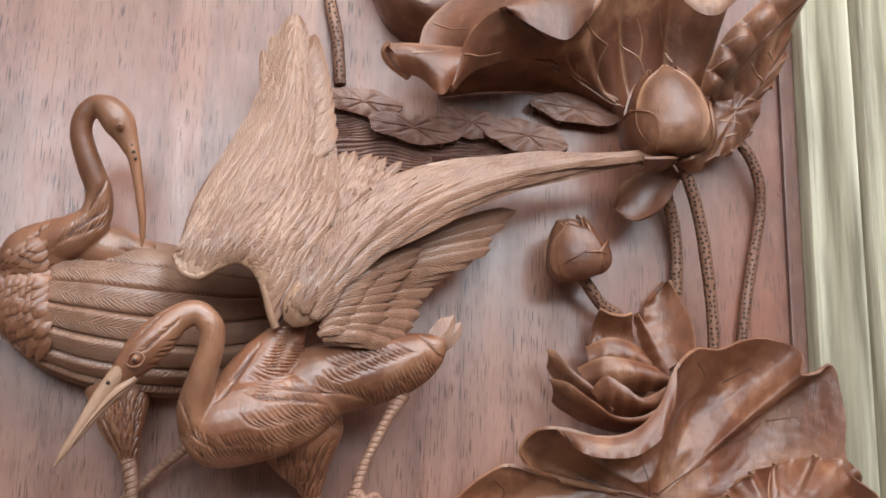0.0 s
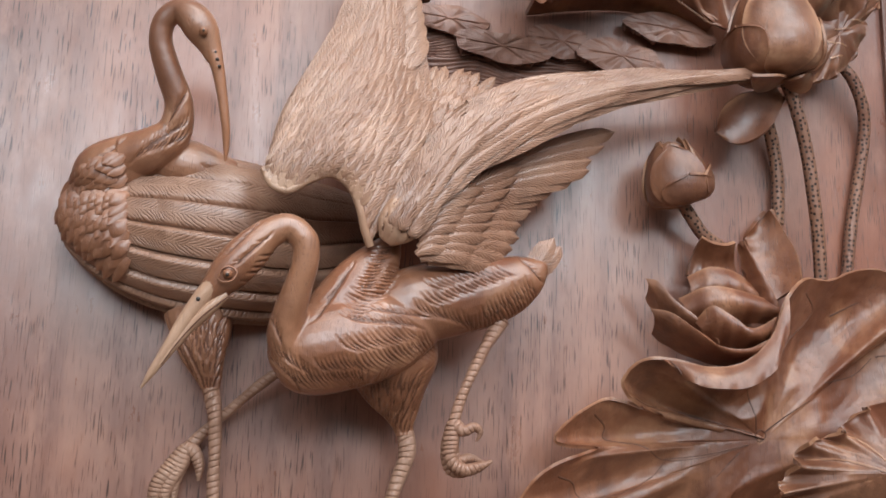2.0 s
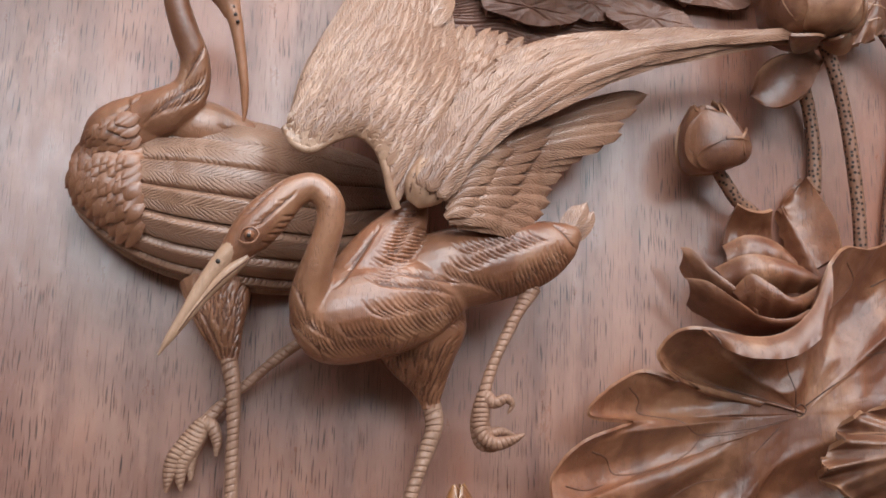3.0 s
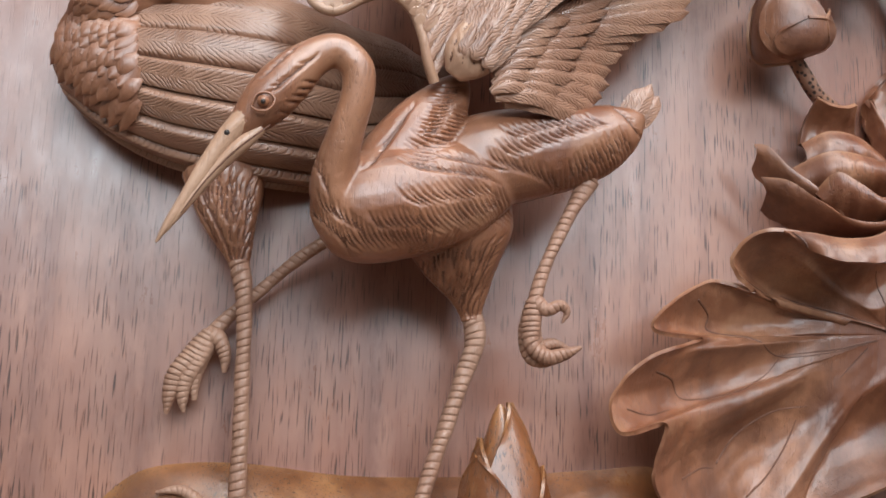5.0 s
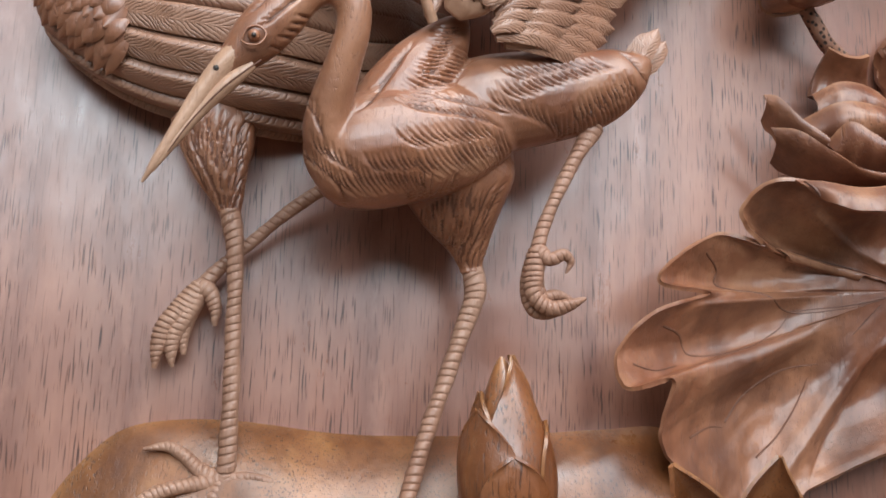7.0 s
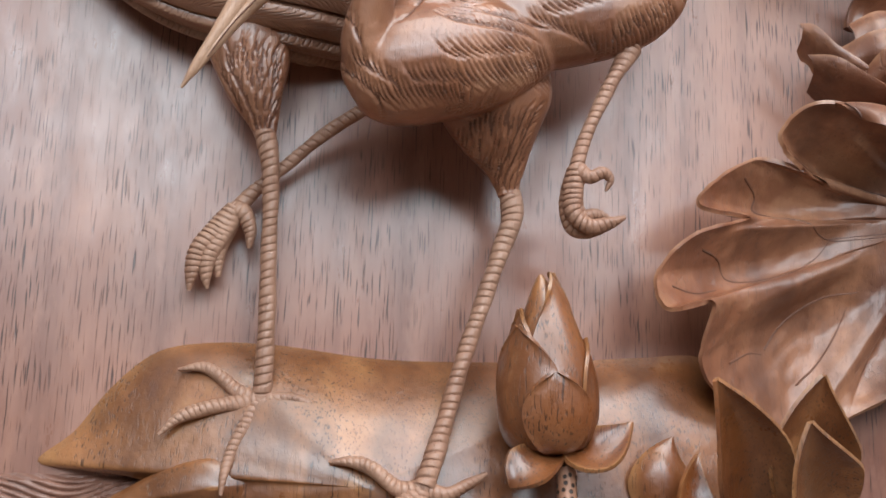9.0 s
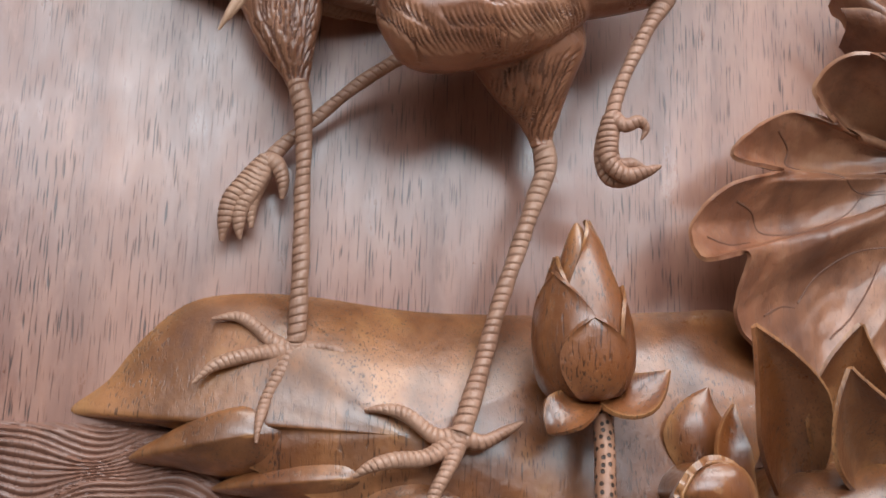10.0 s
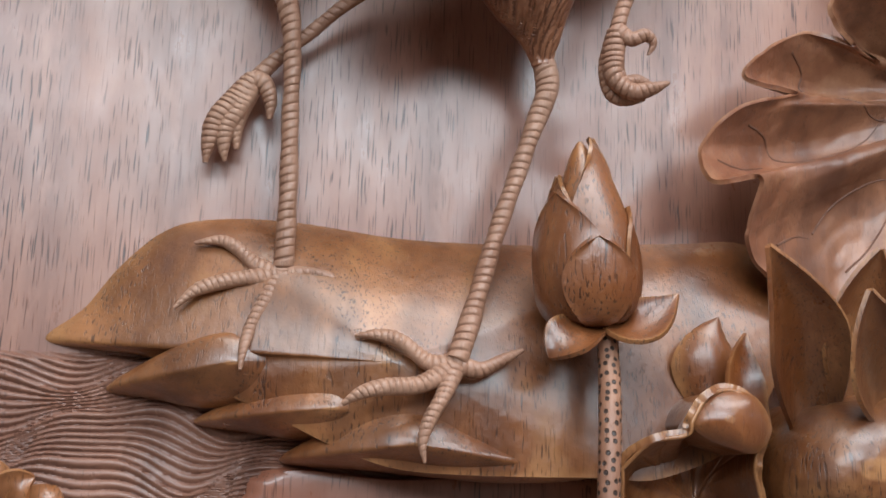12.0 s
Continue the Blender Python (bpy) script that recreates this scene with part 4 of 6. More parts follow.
rear.tube([(-0.3340, -0.0180, 1.4383, 0.0077), (-0.3244, -0.0200, 1.4385, 0.0239), (-0.3037, -0.0220, 1.4374, 0.0378), (-0.2656, -0.0240, 1.4324, 0.0511), (-0.2197, -0.0260, 1.4278, 0.0554), (-0.1731, 0.0000, 1.4301, 0.0514), (-0.1322, 0.0120, 1.4382, 0.0414), (-0.1030, 0.0080, 1.4453, 0.0210)], n=240, seg=14, flat=0.72, bend=shafts(17, 0.075), turn=0.1, quills=17)
flank = under(rear.ob("folded_wing", quill_wood, label="folded wing of long grooved quills"), stander)
piece(Clay().tube([(-0.2411, -0.0840, 1.5463, 0.0067), (-0.2347, -0.0830, 1.5327, 0.0047), (-0.2304, -0.0800, 1.5155, 0.0035), (-0.2268, -0.0760, 1.4965, 0.0029), (-0.2251, -0.0720, 1.4813, 0.0022), (-0.2252, -0.0700, 1.4709, 0.0008)], n=12, seg=8), "bill", bare_wood, stander)
eye = piece(Clay().ball((-0.2438, -0.0950, 1.5490), 0.0030), "eye", bare_wood, stander)
piece(Clay().ball((-0.2436, -0.0975, 1.5486), 0.0010), "pupil", hole_shade, eye)
for x, z in ((-0.2342, 1.5337), (-0.2325, 1.5290), (-0.2358, 1.5385)):
    piece(Clay().ball((x, -0.0878, z), 0.0012), "nostril", hole_shade, stander)
rnd = random.Random(4)
# scale feathers laid on the breast, tips down and outward
verts, faces = [], []
for clay in (skin, rear):
    faces += [[len(verts) + k for k in f] for f in clay.f]
    verts += [tuple(p) for p in np.vstack(clay.v)]
breast = BVHTree.FromPolygons(verts, faces)


def on_breast(p, lift):
    hit = breast.ray_cast(Vector((p[0], -0.3, p[2])), Vector((0, 1, 0)))
    return None if hit[0] is None or hit[0].y > -0.006 else np.array(hit[0]) + np.array((0, -lift, 0))


ta, tb, ba, bb = (np.array(p) for p in ((-0.3317, -0.0500, 1.4577), (-0.2944, -0.0600, 1.4712), (-0.3275, -0.0500, 1.4179), (-0.2860, -0.0600, 1.3814)))
for i in range(15):
    for j in range(9):
        u, v = 1 - (j + rnd.uniform(-0.2, 0.2)) / 8, 1 - (i + 0.5 * (j % 2) + rnd.uniform(-0.2, 0.2)) / 14.5
        p = (ta * (1 - u) + tb * u) * (1 - v) + (ba * (1 - u) + bb * u) * v
        way = np.array([-0.0052, 0, -0.0075 + 0.004 * (1 - v)])
        root, mid, tip = on_breast(p - way, -0.0004), on_breast(p, 0.0022), on_breast(p + way, 0.0040)
        if root is not None and mid is not None and tip is not None and abs(tip[1] - root[1]) < 0.02:
            piece(Clay().feather(root, mid, tip, 0.0046 + rnd.uniform(-0.0006, 0.0006), point=0.8, nu=8, arch=0.2), "scale_feather", bird_wood, flank)
# thigh, standing leg and foot
limb = leg([(-0.2249, -0.0300, 1.3264, 0.0054), (-0.2214, -0.0310, 1.3106, 0.0050), (-0.2196, -0.0300, 1.2899, 0.0041), (-0.2189, -0.0280, 1.2636, 0.0041), (-0.2177, -0.0270, 1.2347, 0.0044), (-0.2174, -0.0260, 1.2062, 0.0046), (-0.2175, -0.0240, 1.1934, 0.0053), (-0.2192, -0.0230, 1.1875, 0.0053)], 0.0044, stander)
toes_of(limb, (-0.2189, -0.0240, 1.1879, 0.0048), [[(-0.2298, -0.0240, 1.1926, 0.0037), (-0.2395, -0.0220, 1.2005, 0.0032), (-0.2477, -0.0200, 1.2042, 0.0024), (-0.2595, -0.0180, 1.2027, 0.0008)], [(-0.2332, -0.0270, 1.1859, 0.0037), (-0.2458, -0.0280, 1.1827, 0.0034), (-0.2569, -0.0280, 1.1781, 0.0026), (-0.2655, -0.0280, 1.1697, 0.0008)], [(-0.2247, -0.0290, 1.1759, 0.0037), (-0.2302, -0.0320, 1.1633, 0.0028), (-0.2331, -0.0360, 1.1511, 0.0020), (-0.2337, -0.0380, 1.1420, 0.0008)], [(-0.2060, -0.0260, 1.1899, 0.0029), (-0.1953, -0.0270, 1.1883, 0.0024), (-0.1885, -0.0280, 1.1842, 0.0016), (-0.1851, -0.0280, 1.1798, 0.0005)]])
# trailing leg and hanging claws
limb = leg([(-0.1424, -0.0300, 1.3663, 0.0056), (-0.1603, -0.0280, 1.3542, 0.0052), (-0.1778, -0.0240, 1.3428, 0.0049), (-0.1952, -0.0220, 1.3294, 0.0046), (-0.2122, -0.0180, 1.3135, 0.0043), (-0.2263, -0.0160, 1.3006, 0.0045), (-0.2386, -0.0140, 1.2865, 0.0060)], 0.0042, stander, "trailing_leg", 0.76)
toes_of(limb, (-0.2372, -0.0150, 1.2879, 0.0054), [[(-0.2478, -0.0150, 1.2738, 0.0060), (-0.2543, -0.0150, 1.2645, 0.0051), (-0.2572, -0.0140, 1.2541, 0.0036), (-0.2582, -0.0130, 1.2438, 0.0012)], [(-0.2446, -0.0160, 1.2709, 0.0048), (-0.2495, -0.0160, 1.2602, 0.0039), (-0.2500, -0.0150, 1.2514, 0.0027), (-0.2490, -0.0140, 1.2451, 0.0009)], [(-0.2419, -0.0140, 1.2727, 0.0039), (-0.2446, -0.0140, 1.2621, 0.0033), (-0.2438, -0.0130, 1.2518, 0.0012)], [(-0.2324, -0.0180, 1.2848, 0.0039), (-0.2291, -0.0180, 1.2760, 0.0033), (-0.2290, -0.0170, 1.2671, 0.0012)]])

# ---- lotus plants ----
def stalk(rows, parent, name="stem"):
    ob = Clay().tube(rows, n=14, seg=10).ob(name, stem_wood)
    return under(ob, parent) if parent is not None else ob


def leaf(name, ring, centre, label, veins, mat=leaf_wood, thick=0.0035, lift=None, fold=0.006, seed=1, ruffle=0.002, sag=1.0, parent=None, edge=0.35, ridges=None, side=0.055, nt=300, deep=0.0016, worn=0.006):
    """A lotus leaf: outline places round a centre, cupped, with cut veins and folds between them."""
    nr = 56
    o = catmull_ring(ring, nt)
    c = np.array(centre, float)
    th0 = np.arange(nt) / nt * 2 * math.pi
    jag = sum(np.sin(th0 * f + f * f + seed) / f**0.7 for f in (17, 29, 41, 67, 97))
    o = c + (o - c) * (1 + worn * jag)[:, None] * np.array([1, 0, 1]) + (o - c) * np.array([0, 1, 0])
    o[:, 1] -= 0.0009 * np.roll(jag, 5)
    r = np.linspace(0, 1, nr)[:, None]
    g = c + (o[None] - c) * r[..., None]
    th = np.arange(nt) / nt
    g[..., 1] = c[1] + (o[None, :, 1] - c[1]) * r**(1 + sag)
    k = len(ring)
    idx = np.array(veins) / k
    d = np.abs((th[:, None] - idx[None] + 0.5) % 1 - 0.5)
    near = d.min(1)
    if ridges is None:
        gap = np.sort(d, axis=1)[:, :2].sum(1)
        w = near / np.maximum(gap / 2, 1e-6)
        g[..., 1] += -fold * np.sin(np.clip(w, 0, 1) * math.pi / 2)[None] * np.sin(r * math.pi * 0.85) ** 1.0
    else:
        e = np.sort(np.abs((th[:, None] - np.array(ridges)[None] / k + 0.5) % 1 - 0.5), axis=1)
        w = 2 * e[:, 0] / np.maximum(e[:, :2].sum(1), 1e-6)
        scoop = np.sin(np.clip(w, 0, 1) * math.pi / 2) ** 1.5
        g[..., 1] += -fold * scoop[None] * np.sin(np.clip((r - 0.3) / 0.66, 0, 1) * math.pi) ** 1.2
        g[..., 1] -= 0.25 * abs(fold) * (1 - scoop)[None] * np.clip((r - 0.45) / 0.5, 0, 1)
    rim = np.linalg.norm(o - c, axis=1)
    arc = near[None] * 2 * math.pi * rim[None] * r
    cut = np.exp(-(arc / 0.0013) ** 2) * np.clip((0.82 - r) * 6, 0, 1) * np.clip(r * 12, 0, 1)
    g[..., 1] += (deep if side else 0.0008) * cut
    # forked side veins
    for s in (-1, 1) if side else ():
        off = ((th[:, None] - idx[None] + 0.5) % 1 - 0.5) * s
        for r0 in (0.45,):
            want = np.clip(r - r0, 0, 1) ** 0.8 * side
            dd = np.abs(off.T[:, None] - want[None])
            m = (dd.min(0) * 2 * math.pi * rim[None] * r)
            g[..., 1] += 0.8 * deep * np.exp(-(m / 0.0014) ** 2) * np.clip((r - r0) * 12, 0, 1) * np.clip((0.93 - r) * 8, 0, 1)
    rnd = random.Random(seed)
    ph = rnd.uniform(0, 6)
    g[..., 1] -= ruffle * r**4 * (np.sin(th * 2 * math.pi * 13 + ph) + 0.6 * np.sin(th * 2 * math.pi * 21 + 2 * ph))[None]
    g[..., 1] -= 0.0004 * np.sin(g[..., 0] * 310 + 3 * np.sin(g[..., 2] * 120)) * np.sin(g[..., 2] * 270 + 2 * np.sin(g[..., 0] * 150)) * np.clip(r * 2, 0, 1)
    # the lip of the blade turns towards the viewer
    g[..., 1] -= edge * 0.01 * np.clip((r - 0.9) / 0.1, 0, 1) ** 2
    cl = Clay().sheet(g, thick, None, True, 0)
    return cl.ob(name, mat)


def bud(base, tip, radius, petals, name, parent, mat=leaf_wood, open_tip=0.0, sharp=0.0, blunt=1.9, full=0.62):
    """Petals wrapped round an axis; rows of azimuth, half angle, top, lift."""
    b, t = np.array(base, float), np.array(tip, float)
    ax = unit(t - b)
    ln = np.linalg.norm(t - b)
    front_way = unit(np.array([0, -1.0, 0]) - ax * (-ax[1]))
    side = np.cross(ax, front_way)
    prof = lambda u: radius * np.clip(np.sin(np.clip(u, 0, 1) ** 0.62 * math.pi), 0, 1) ** full * (1 - 0.12 * u) * np.clip((1 - u) / 0.6, 0.001, 1) ** sharp + 0.0012
    core = Clay()
    u = np.linspace(0, 1, 22)[:, None]
    a = np.linspace(0, 2 * math.pi, 28, endpoint=False)[None]
    rr = prof(u) * 0.95
    core.grid(b + ax * (u * ln)[..., None] + (front_way * np.cos(a)[..., None] + side * np.sin(a)[..., None]) * rr[..., None], None, True, caps=True)
    under(core.ob("core", mat), parent)
    for phi, half, top, lift in petals:
        u = np.linspace(0, 1, 20)[:, None]
        v = np.linspace(-1, 1, 15)[None]
        w = radians(half) * np.where(u < 0.45, 0.6 + 0.4 * np.sin(u / 0.45 * math.pi / 2), np.clip(1 - np.clip((u - 0.45) / 0.55, 0, 1) ** blunt, 0.015, 1))
        aa = radians(phi) + v * w
        uu = u * top + 0 * v
        rr = prof(uu * 0.97) + lift + 0.0012 + open_tip * u**3 + 0.0012 * np.abs(v) ** 8
        g = b + ax * (uu * ln)[..., None] + (front_way * np.cos(aa)[..., None] + side * np.sin(aa)[..., None]) * rr[..., None]
        under(Clay().sheet(g, 0.0018).ob(name, mat), parent)


# large bud under the overhanging leaf, with its stem
big_bud = thing("lotus_bud", (0.1824, -0.0500, 1.5730), "plump closed carved lotus bud on a pitted stem", "lotus bud")
bud((0.1710, -0.0580, 1.5695), (0.1636, -0.0620, 1.6420), 0.034, [(150, 60, 1.0, 0), (-150, 60, 1.0, 0), (-80, 55, 1.0, 0.0006), (85, 52, 1.0, 0.0010), (-14, 48, 1.0, 0.0024), (38, 30, 1.0, 0.0012), (-70, 36, 0.50, 0.0034), (72, 30, 0.60, 0.0026)], "petal", big_bud, blunt=5.0, full=0.44)
for root, mid, tip, w in (((0.1709, -0.0660, 1.5670), (0.1568, -0.0720, 1.5617), (0.1401, -0.0800, 1.5614), 0.011), ((0.1758, -0.0600, 1.5679), (0.1863, -0.0660, 1.5659), (0.1929, -0.0700, 1.5745), 0.010)):
    under(Clay().petal(root, mid, tip, w, out=(0, -0.3, -1), cup=0.2).ob("sepal", leaf_wood), big_bud)
under(Clay().petal((0.1816, -0.0400, 1.5689), (0.1525, -0.0460, 1.5437), (0.1315, -0.0360, 1.5332), 0.0165, cup=0.3, tip_sharp=3.0, wave=0.12).ob("fallen_petal", leaf_wood), big_bud)
stalk([(0.1801, -0.0500, 1.5775, 0.0045), (0.1916, -0.0460, 1.5537, 0.0050), (0.2018, -0.0400, 1.5232, 0.0050), (0.2081, -0.0360, 1.4874, 0.0050), (0.2126, -0.0320, 1.4564, 0.0049), (0.2151, -0.0280, 1.4231, 0.0049)], big_bud)

small_bud = thing("lotus_bud", (0.1106, -0.0300, 1.4781), "small round carved lotus bud on a short curved stem", "lotus bud")
bud((0.1053, -0.0320, 1.4751), (0.0911, -0.0400, 1.5210), 0.0215, [(180, 70, 1.0, 0), (-70, 60, 1.0, 0.0008), (70, 60, 1.0, 0.0006), (-20, 50, 0.93, 0.0026), (62, 34, 0.95, 0.0018), (-5, 46, 0.42, 0.0042), (62, 40, 0.50, 0.0038)], "petal", small_bud, blunt=3.6, full=0.5)
stalk([(0.1051, -0.0300, 1.4786, 0.0044), (0.1141, -0.0260, 1.4691, 0.0049), (0.1246, -0.0220, 1.4577, 0.0049), (0.1406, -0.0160, 1.4505, 0.0050)], small_bud)

# open flower between buds and the great leaf
def fold(name, a, b, parent, mat=leaf_wood, bow=0.0, thick=0.003, nv=16, wave=0.0, n=40, pleats=0, deep=0.0):
    """A sheet of blade between two edge curves; bow: how far its middle comes forward."""
    A, B = catmull(a, n), catmull(b, n)
    v = np.linspace(0, 1, nv)[None, :, None]
    g = A[:, None] * (1 - v) + B[:, None] * v
    s = np.linspace(0, 1, n)[:, None]
    g[..., 1] -= bow * np.sin(v[..., 0] * math.pi) + wave * np.sin(s * 31 + 2 * v[..., 0]) * v[..., 0] ** 2
    if pleats:
        g[..., 1] -= deep * (np.abs(np.sin(math.pi * pleats * s)) ** 0.7 - 0.5) * np.sin(np.clip(v[..., 0] * 0.9 + 0.05, 0, 1) * math.pi)
    return under(Clay().sheet(g, thick).ob(name, mat), parent)


def veins(rows, parent, r=0.0008, mat=cut_dirt_shade):
    """Thin vein tubes on the blades of a leaf, by default coloured as shaded, dirty cuts."""
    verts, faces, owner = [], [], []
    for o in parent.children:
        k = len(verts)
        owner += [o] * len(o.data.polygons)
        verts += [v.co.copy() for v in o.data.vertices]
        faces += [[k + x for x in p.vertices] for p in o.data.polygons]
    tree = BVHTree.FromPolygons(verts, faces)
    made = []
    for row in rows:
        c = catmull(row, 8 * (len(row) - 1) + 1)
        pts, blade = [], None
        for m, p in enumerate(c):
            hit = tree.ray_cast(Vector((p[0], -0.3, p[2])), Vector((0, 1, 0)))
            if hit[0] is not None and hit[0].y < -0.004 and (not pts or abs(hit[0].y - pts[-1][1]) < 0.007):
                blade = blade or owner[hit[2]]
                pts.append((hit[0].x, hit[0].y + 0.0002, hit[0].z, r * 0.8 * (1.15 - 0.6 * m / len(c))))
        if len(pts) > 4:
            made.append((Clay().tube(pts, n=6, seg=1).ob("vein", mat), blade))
    for o, blade in made:
        o.parent = blade


# open flower: rims of nested petals
flower = thing("lotus_flower", (0.1431, 0.0000, 1.3983), "open carved lotus flower with layered curling petals", "lotus flower")
for a, b, bow in (
    ([(0.1205, -0.0300, 1.4525), (0.1297, -0.0300, 1.4485), (0.1403, -0.0300, 1.4478), (0.1473, -0.0300, 1.4504)], [(0.1147, -0.0160, 1.4266), (0.1303, -0.0180, 1.4249), (0.1419, -0.0180, 1.4254), (0.1559, -0.0180, 1.4239)], -0.006),
    ([(0.1835, -0.0140, 1.4825), (0.1903, -0.0200, 1.4664), (0.1959, -0.0280, 1.4470), (0.1955, -0.0360, 1.4212)], [(0.1822, -0.0100, 1.4808), (0.1643, -0.0100, 1.4574), (0.1670, -0.0140, 1.4317), (0.1735, -0.0260, 1.4059)], -0.005),
    ([(0.1451, -0.0460, 1.4490), (0.1541, -0.0480, 1.4338), (0.1629, -0.0500, 1.4165), (0.1698, -0.0500, 1.4009)], [(0.1451, -0.0360, 1.4475), (0.1494, -0.0360, 1.4300), (0.1556, -0.0380, 1.4124), (0.1618, -0.0400, 1.3973)], 0.004),
    ([(0.1090, -0.0280, 1.4229), (0.1242, -0.0360, 1.4296), (0.1443, -0.0370, 1.4261), (0.1653, -0.0320, 1.4136)], [(0.1095, -0.0260, 1.4008), (0.1268, -0.0340, 1.4020), (0.1443, -0.0360, 1.4034), (0.1671, -0.0360, 1.4010)], 0.007),
    ([(0.1004, -0.0320, 1.4054), (0.1175, -0.0460, 1.4131), (0.1401, -0.0480, 1.4114), (0.1677, -0.0440, 1.4053)], [(0.1081, -0.0300, 1.3852), (0.1268, -0.0400, 1.3859), (0.1464, -0.0420, 1.3883), (0.1709, -0.0420, 1.3893)], 0.008),
    ([(0.1072, -0.0440, 1.3873), (0.1157, -0.0560, 1.3974), (0.1292, -0.0600, 1.3900), (0.1432, -0.0620, 1.3821), (0.1688, -0.0520, 1.3942)], [(0.1151, -0.0360, 1.3743), (0.1259, -0.0420, 1.3700), (0.1365, -0.0460, 1.3680), (0.1509, -0.0480, 1.3692), (0.1725, -0.0440, 1.3780)], 0.007),
    ([(0.0768, -0.0300, 1.4193), (0.0840, -0.0360, 1.4163), (0.0938, -0.0420, 1.4027), (0.1075, -0.0460, 1.3914), (0.1209, -0.0480, 1.3782)], [(0.0802, -0.0180, 1.4070), (0.0876, -0.0220, 1.3938), (0.0977, -0.0260, 1.3851), (0.1137, -0.0320, 1.3767), (0.1264, -0.0340, 1.3663)], 0.006),
    ([(0.0758, -0.0400, 1.3957), (0.0882, -0.0500, 1.3918), (0.1021, -0.0570, 1.3800), (0.1177, -0.0620, 1.3687), (0.1395, -0.0620, 1.3678), (0.1650, -0.0560, 1.3801)], [(0.0831, -0.0220, 1.3797), (0.0948, -0.0280, 1.3698), (0.1129, -0.0340, 1.3612), (0.1303, -0.0380, 1.3573), (0.1493, -0.0400, 1.3596), (0.1693, -0.0400, 1.3675)], 0.008),
):
    fold("petal", a, b, flower, bow=bow, wave=0.0014)
under(Clay().ball((0.1428, -0.0080, 1.4042), 0.026, squash=0.8).ob("seed_pod", leaf_wood), flower)

# great leaf
great = thing("lotus_leaf", (0.1778, 0.0000, 1.3089), "broad veined carved lotus leaf with a curling scalloped rim", "lotus leaf")
ring = [(0.3114, -0.0600, 1.2937), (0.3035, -0.0620, 1.3308), (0.3012, -0.0600, 1.3476), (0.3053, -0.0560, 1.3736), (0.3015, -0.0520, 1.4122), (0.2848, -0.0540, 1.4060), (0.2707, -0.0520, 1.4056), (0.2760, -0.0460, 1.4251), (0.2545, -0.0420, 1.4326), (0.2317, -0.0420, 1.4306), (0.2135, -0.0400, 1.4229), (0.1903, -0.0460, 1.4210), (0.1670, -0.0660, 1.4045), (0.1524, -0.0720, 1.3750), (0.1296, -0.0740, 1.3545), (0.1054, -0.0700, 1.3498), (0.0824, -0.0620, 1.3551), (0.0629, -0.0560, 1.3548), (0.0526, -0.0500, 1.3442), (0.0549, -0.0460, 1.3347), (0.0682, -0.0380, 1.3244), (0.0424, -0.0380, 1.3291), (0.0179, -0.0420, 1.3155), (0.0058, -0.0460, 1.2999), (0.0365, -0.0360, 1.2965), (0.0006, -0.0440, 1.2814), (-0.0205, -0.0500, 1.2584), (-0.0165, -0.0540, 1.2421), (0.0105, -0.0460, 1.2477), (0.0085, -0.0400, 1.2278), (0.0092, -0.0360, 1.2101), (0.0368, -0.0300, 1.1873), (0.0426, -0.0240, 1.1613), (0.0871, -0.0240, 1.1868), (0.1226, -0.0300, 1.2057)]
under(leaf("blade", ring, (0.1637, -0.0300, 1.3075), "", [3.3, 8.7, 14, 18.3, 22.7, 27, 30.7], fold=-0.014, worn=0.011, ruffle=0.0010, sag=0.7, edge=0.35, thick=0.0024, ridges=[0.5, 6, 11.5, 16.5, 20.5, 24.5, 28.6, 32.5], side=0.075, nt=600, deep=0.0), great)
fold("curled_lip", [(0.0737, -0.0700, 1.3560), (0.0854, -0.0800, 1.3534), (0.1049, -0.0840, 1.3507), (0.1252, -0.0860, 1.3553), (0.1451, -0.0850, 1.3737), (0.1634, -0.0760, 1.4049)], [(0.0785, -0.0750, 1.3487), (0.0890, -0.0880, 1.3383), (0.1079, -0.0930, 1.3356), (0.1258, -0.0950, 1.3384), (0.1432, -0.0940, 1.3507), (0.1580, -0.0840, 1.3763)], great, bow=0.002, wave=0.0012)
